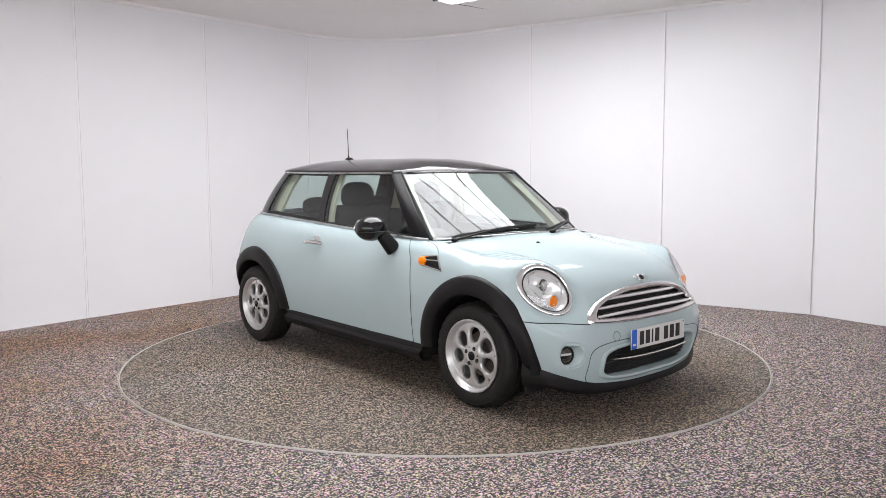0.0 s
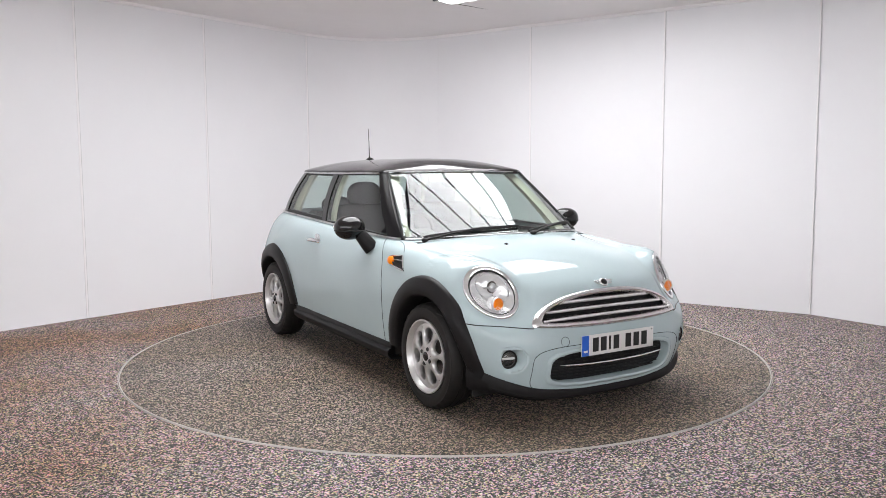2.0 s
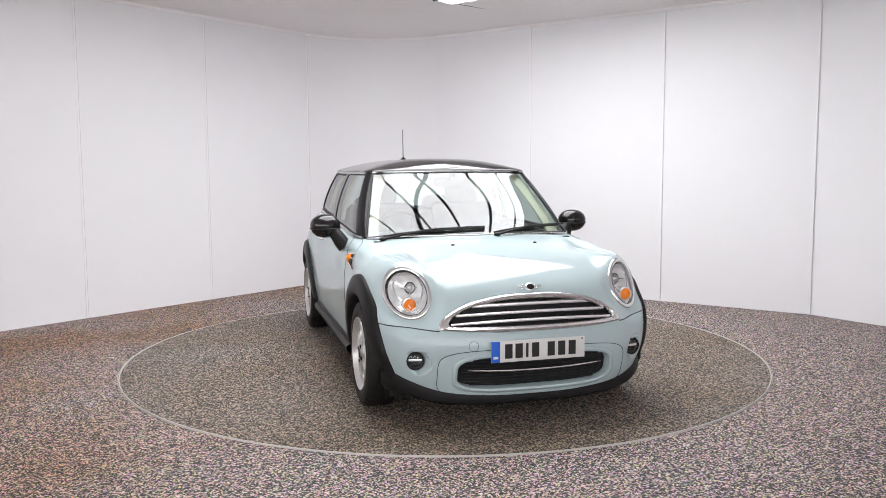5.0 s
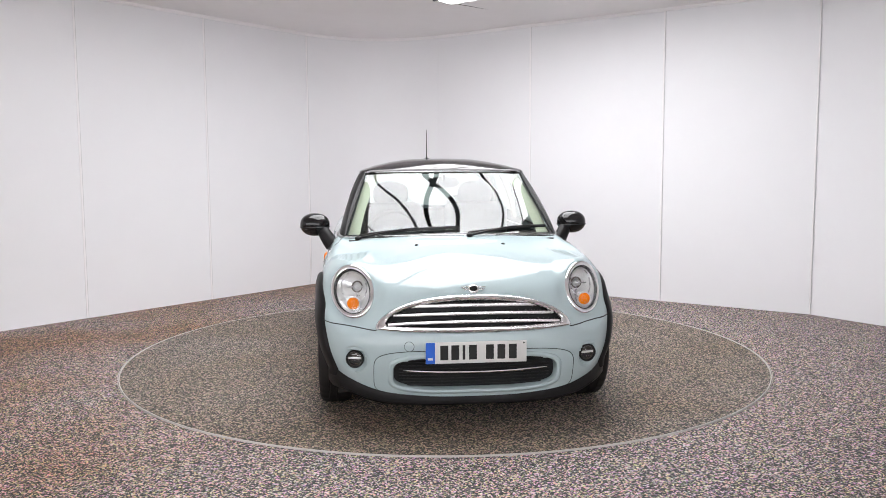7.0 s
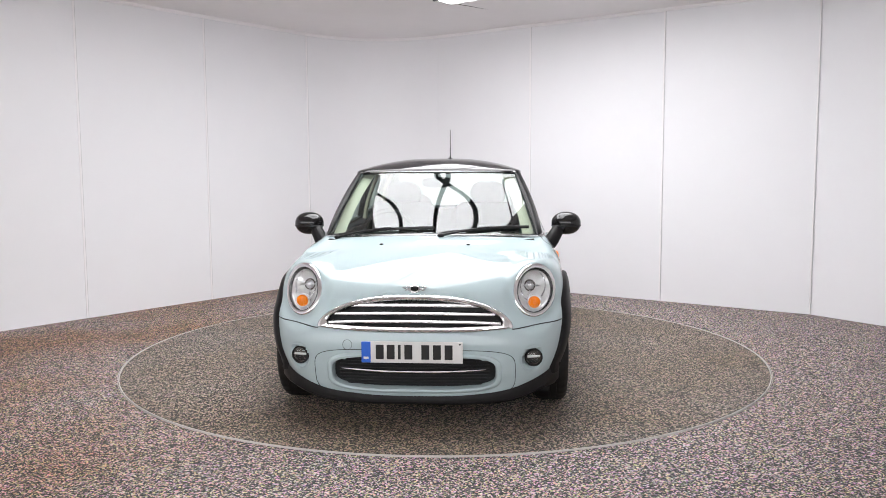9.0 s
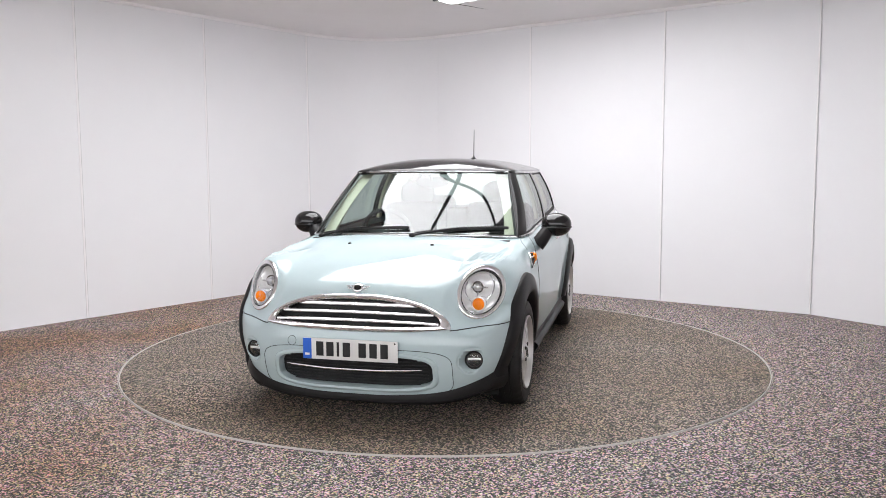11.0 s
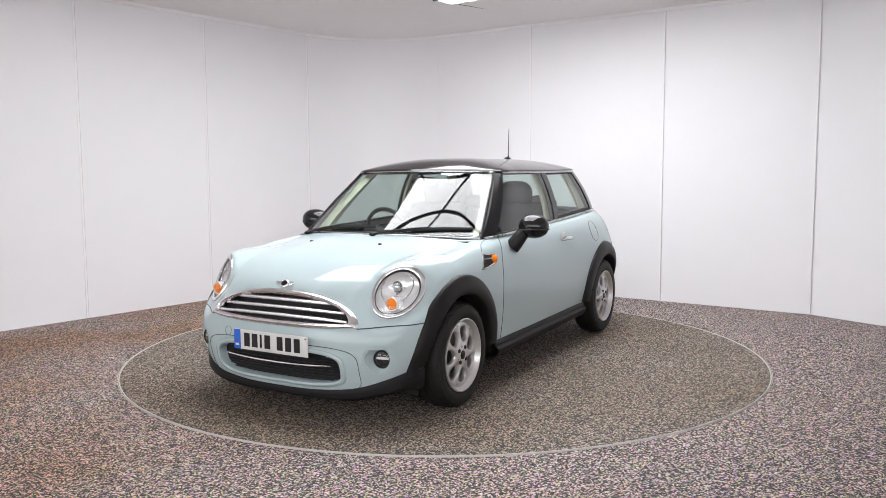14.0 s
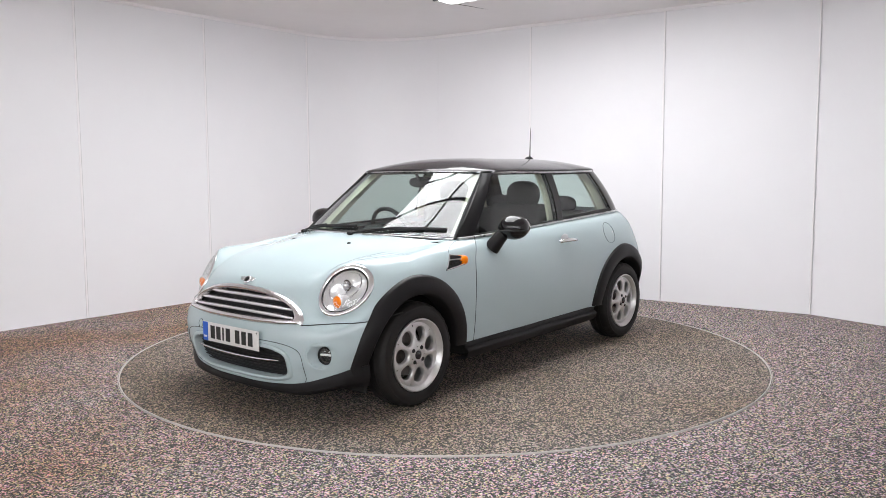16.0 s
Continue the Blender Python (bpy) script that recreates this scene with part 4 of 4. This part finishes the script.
# winged badge as plain shapes
bc = on_front(0, 0.716, 0.006)
M = Matrix.Translation(bc) @ Matrix.Rotation(radians(50), 4, "Y")
badge = part("badge", solid("badge", moved(ball((0, 0, 0), (0.026, 0.029, 0.007), 28, 10), M), CHROME), bonnet, "chrome badge with short wings")
part("badge_centre", solid("badge_centre", moved(ball((0, 0, 0.003), (0.019, 0.022, 0.006), 24, 10), M), GLOSS_BLACK), badge)
for s in (1, -1):
    part("badge_wing", solid("badge_wing", moved(joined(*[box_mesh((0.006, 0.045 - 0.008 * k, 0.004), (-0.012 + 0.009 * k, s * (0.044 - 0.003 * k), 0.0), 0.0015, 1, (0, 0, -8 * s)) for k in range(3)]), M), CHROME), badge)


def lamp_ring(y0, z0, a, b, s, n=48):
    return [(y0 * s + a * math.cos(t) * s, z0 + b * math.sin(t)) for t in [2 * math.pi * i / n for i in range(n)]]


for s in (1, -1):
    y0, z0, a, b = LAMP
    ringf = lambda k: lamp_ring(y0, z0, a * k, b * k, s)
    rows = []
    for k, off in ((1.10, -0.075), (1.10, -0.004), (1.085, 0.004), (1.04, 0.008), (0.97, 0.008), (0.92, 0.004), (0.905, -0.004), (0.90, -0.03)):
        rows.append([tuple(lamp_at(y, z, off)) for y, z in ringf(k)])
    lamp = part("headlamp", skin("headlamp", rows, CHROME, True), car, "oval chrome-rimmed headlamp with amber indicator")
    cover = [[tuple(lamp_at(y, z, 0.001 + 0.018 * (1 - k * k))) for y, z in ringf(k)] for k in (0.92, 0.8, 0.65, 0.5, 0.35, 0.2, 0.02)]
    pane("lens", loft(cover, True), CLEAR, lamp, "clear lamp cover")
    bowl = [[tuple(lamp_at(y, z, -0.012 - (0.060 + 0.0025 * math.cos(i * math.pi / 3) * k) * (1 - k * k) ** 0.7)) for i, (y, z) in enumerate(ringf(k * 0.93))] for k in (1.0, 0.97, 0.9, 0.8, 0.65, 0.5, 0.35, 0.2, 0.02)]
    part("reflector", skin("reflector", bowl, REFLECTOR, True), lamp, "faceted silver reflector")
    rows = [[tuple(lamp_at(y, z, off)) for y, z in lamp_ring(y0, z0, a * k, b * k, s)] for k, off in ((0.905, 0.001), (0.868, 0.001), (0.86, -0.012))]
    part("inner_ring", skin("inner_ring", rows, SEAL, True), lamp, "dark inner ring")
    hy, hz = (y0 - 0.004) * s, z0 + 0.026
    bezel = [lamp_at(hy + 0.068 * math.cos(t), hz + 0.076 * math.sin(t), -0.012) for t in [2 * math.pi * q / 40 for q in range(40)]]
    part("main_beam_ring", solid("main_beam_ring", tube(bezel, 0.0035, 8, True), SATIN), lamp)
    bulb = lamp_at(hy, hz + 0.012, -0.045)
    part("bulb", solid("bulb", joined(ball(tuple(bulb), (0.02, 0.024, 0.024)), tube([bulb + Vector((0.0, -0.055, 0.0)), bulb + Vector((0, 0.055, 0))], 0.0045, 6), tube([bulb, bulb + Vector((0, 0, -0.06))], 0.004, 6, up=(1, 0, 0))), SATIN), lamp)
    am = lamp_at(0.634 * s, 0.636, -0.002)
    collar = [am + Vector((0.002, 0.0355 * math.cos(t), 0.0355 * math.sin(t))) for t in [2 * math.pi * q / 32 for q in range(32)]]
    part("indicator_ring", solid("indicator_ring", tube(collar, 0.0038, 8, True, up=(1, 0, 0)), REFLECTOR), lamp, "pale ring round the indicator")
    cup = [bulb + Vector((-0.006, 0.027 * math.cos(t), 0.029 * math.sin(t))) for t in [2 * math.pi * q / 24 for q in range(24)]]
    part("bulb_holder", solid("bulb_holder", tube(cup, 0.0042, 8, True, up=(1, 0, 0)), DISC), lamp, "dark grey bulb holder")
    part("indicator_shell", solid("indicator_shell", tube([am + Vector((-0.06, 0, 0)), am + Vector((-0.004, 0, 0))], lambda t: 0.034 + 0.007 * t, 24), REFLECTOR), lamp, "silver indicator shell")
    part("indicator", solid("indicator", ball(tuple(am), (0.013, 0.033, 0.033), 24, 12), AMBER), lamp, "amber indicator lens")
    # fog lamp in a round recess
    fy, fz, fr = FOG
    rows = []
    deep = on_front((fy + 0.05) * s, fz).x + 0.006
    for k, mix in ((1.72, -0.02), (1.62, 0.0), (1.5, 0.08), (1.35, 0.3), (1.2, 0.7), (1.08, 1.0), (1.0, 1.12)):
        row = []
        for y, z in lamp_ring(fy, fz, fr * k, fr * k, s):
            f0 = on_front(y, z).x
            row.append((lerp(f0, min(deep, f0 + 0.004), mix) + (0.0025 if mix <= 0 else 0), y, z))
        rows.append(row)
    fog = part("fog_lamp", skin("fog_lamp", rows, PAINT, True), car, "round front fog lamp in a dished recess")
    rows = []
    base = Vector((deep, fy * s, fz))
    dv = Vector((0.97, 0.24 * s, 0)).normalized()
    F = Matrix.Translation(base + Vector((0.002, 0, 0))) @ dv.to_track_quat("Y", "Z").to_matrix().to_4x4()
    part("fog_rim", solid("fog_rim", moved(revolve([(0.049, -0.03), (0.049, 0.002), (0.046, 0.006), (0.041, 0.005), (0.040, -0.004)], 40), F), SEAL), fog, "dark fog lamp rim")
    part("fog_bowl", solid("fog_bowl", moved(revolve([(0.041, 0.0), (0.036, -0.022), (0.02, -0.036), (0.0, -0.04)], 32), F), DISC), fog)
    part("fog_shield", solid("fog_shield", moved(box_mesh((0.07, 0.012, 0.012), (0, -0.006, 0.004), 0.004), F), REFLECTOR), fog)
    part("fog_hood", solid("fog_hood", moved(box_mesh((0.066, 0.01, 0.030), (0, -0.018, -0.020), 0.008), F), SEAL), fog)
    pane("fog_lens", moved(revolve([(0.041, 0.002), (0.03, 0.007), (0.015, 0.010), (0.0, 0.011)], 32), F), CLEAR, fog, "clear fog lamp lens")

# ---- sides: repeater vent, handle, fuel flap ----
for s in (1, -1):
    quad = [(0.908, 0.836), (0.968, 0.753), (0.79, 0.775), (0.77, 0.823)]
    pts = []
    for i in range(4):
        a, b = quad[i], quad[(i + 1) % 4]
        for k in range(6):
            pts.append((lerp(a[0], b[0], k / 6), lerp(a[1], b[1], k / 6)))
    side = [on_side(x, z, s, 0.004) for x, z in pts]
    vent = part("side_vent", solid("side_vent", tube(side, 0.0048, 8, True), CHROME), car, "chrome framed side vent with amber repeater")
    cx, cz = np.mean([p[0] for p in pts]), np.mean([p[1] for p in pts])
    fill = [tuple(on_side(x, z, s, 0.003)) for x, z in pts] + [tuple(on_side(cx, cz, s, 0.003))]
    part("vent_panel", solid("vent_panel", (fill, [(i, (i + 1) % 24, 24) for i in range(24)]), MESH), vent, "black vent panel")
    for t in (0.35, 0.68):
        a = (lerp(quad[0][0], quad[1][0], t), lerp(quad[0][1], quad[1][1], t))
        b = (lerp(quad[3][0], quad[2][0], t), lerp(quad[3][1], quad[2][1], t))
        part("vent_bar", solid("vent_bar", tube([on_side(lerp(a[0], b[0], q), lerp(a[1], b[1], q), s, 0.008) for q in np.linspace(0.05, 0.8, 8)], 0.004, 6), SATIN if t < 0.5 else PLASTIC), vent)
    rp = on_side(0.785, 0.797, s, 0.004)
    part("repeater", solid("repeater", ball(tuple(rp), (0.036, 0.017, 0.028), 24, 12), AMBER), vent, "amber side repeater")
    hp = [on_side(x, 0.826 + 0.006 * math.sin((x + 0.54) * 12), s, 0.030 - 0.02 * abs((x + 0.425) / 0.115) ** 3) for x in np.linspace(-0.54, -0.31, 15)]
    handle = part("door_handle", solid("door_handle", tube(hp, lambda t: 0.015 - 0.004 * abs(2 * t - 1) ** 2, 10), CHROME), doors[s], "chrome door handle")
    dish = on_side(-0.40, 0.848, s, -0.001)
    part("handle_cup", solid("handle_cup", ball(tuple(dish), (0.055, 0.004, 0.036), 24, 8), SATIN), doors[s], "rounded recess behind the handle")
flap = [on_side(-1.03 + 0.078 * math.cos(t), 0.852 + 0.078 * math.sin(t), 1, 0.001) for t in [2 * math.pi * i / 40 for i in range(41)]]
seam("fuel_flap_seam", flap, None, 0.0013)
part("fuel_flap_lock", solid("fuel_flap_lock", ball(tuple(on_side(-1.08, 0.852, 1)), (0.008, 0.003, 0.008), 12, 6), SATIN), car)


# ---- cabin ----
def seat(x, y, s):
    st = part("front_seat", solid("front_seat", box_mesh((0.50, 0.50, 0.18), (x + 0.24, y, 0.46), 0.07, 4), FABRIC), car, "charcoal fabric front seat")
    part("backrest", solid("backrest", box_mesh((0.15, 0.50, 0.62), (x - 0.06, y, 0.78), 0.065, 4, None), FABRIC), st)
    part("headrest", solid("headrest", ball((x - 0.10, y, 1.155), (0.07, 0.14, 0.105), 28, 16, 0.8), FABRIC), st, "rounded charcoal headrest")


seat(-0.42, 0.34, 1)
seat(-0.42, -0.34, -1)
rear = part("rear_seat", solid("rear_seat", joined(box_mesh((0.16, 1.12, 0.55), (-1.12, 0, 0.74), 0.06, 3), box_mesh((0.42, 1.12, 0.16), (-0.92, 0, 0.5), 0.06, 3)), FABRIC), car, "charcoal fabric rear seat")
for y in (0.3, -0.3):
    part("rear_headrest", solid("rear_headrest", ball((-1.14, y, 1.06), (0.06, 0.13, 0.07), 24, 12, 0.8), FABRIC), rear)
dash_rows = []
for y in np.linspace(-0.66, 0.66, 25):
    k = 1 - 0.25 * abs(y / 0.66) ** 2.2
    dash_rows.append([(0.30, y, 0.55), (0.32, y, 0.72), (0.34, y, 0.84), (0.40, y, 0.885), (0.52, y, 0.905), (0.65, y, 0.91), (0.62 + 0.32 * k, y, 0.905), (0.62 + 0.32 * k, y, 0.80)])
dash = part("dashboard", skin("dashboard", dash_rows, DASH), car, "dark grey dashboard")
wheel_pts = [(0.22 + 0.06 * math.sin(t), -0.35 + 0.18 * math.cos(t), 0.89 + 0.17 * math.sin(t)) for t in [2 * math.pi * q / 40 for q in range(40)]]
sw = part("steering_wheel", solid("steering_wheel", tube(wheel_pts, 0.016, 10, True), DASH), car, "dark steering wheel")
part("steering_hub", solid("steering_hub", joined(ball((0.235, -0.35, 0.885), (0.04, 0.075, 0.065)), tube([(0.235, -0.53, 0.90), (0.235, -0.17, 0.90)], 0.014, 8), tube([(0.235, -0.35, 0.88), (0.165, -0.35, 0.73)], 0.016, 8, up=(0, 1, 0)), tube([(0.24, -0.35, 0.88), (0.40, -0.35, 0.82)], 0.035, 10)), DASH), sw)
part("binnacle", solid("binnacle", ball((0.40, -0.35, 0.905), (0.07, 0.09, 0.05), 24, 12), DASH), dash)
rv = part("interior_mirror", solid("interior_mirror", ball((0.265, 0, 1.258), (0.022, 0.115, 0.038), 28, 12, 0.75), DASH), car, "dark interior rear-view mirror")
part("mirror_stem", solid("mirror_stem", tube([(0.275, 0, 1.265), (0.325, 0, 1.318)], 0.01, 8), DASH), rv)
for s in (1, -1):
    part("door_card", solid("door_card", thick([[(x, 0.685 * s, z) for x in np.linspace(0.66, -1.3, 12)] for z in (0.3, 0.6, 0.8, 0.915)], 0.03), DASH), car, "dark grey door lining")
part("cabin_floor", solid("cabin_floor", box_mesh((2.1, 1.3, 0.04), (-0.3, 0, 0.31), 0.01), UNDER), car)
part("bulkhead", solid("bulkhead", box_mesh((0.04, 1.3, 0.5), (0.72, 0, 0.6), 0.01), UNDER), car)

# ---- car and turntable turn together about the table's middle ----
START, SPEED = -48.215, -5.112
CAR_AT = Vector((-0.051, -0.029, 0.0))


def motions():
    rows_car, rows_table = [], []
    for i in range(33):
        t = i * 0.5
        turn = Matrix.Rotation(radians(START + SPEED * t), 4, "Z")
        rows_car.append((t, Matrix.Translation((0, 0, LIFT)) @ turn @ Matrix.Translation(CAR_AT)))
        rows_table.append((t, Matrix.Translation(TABLE_AT) @ turn))
    walk(car, rows_car)
    walk(turntable, rows_table)


motions()
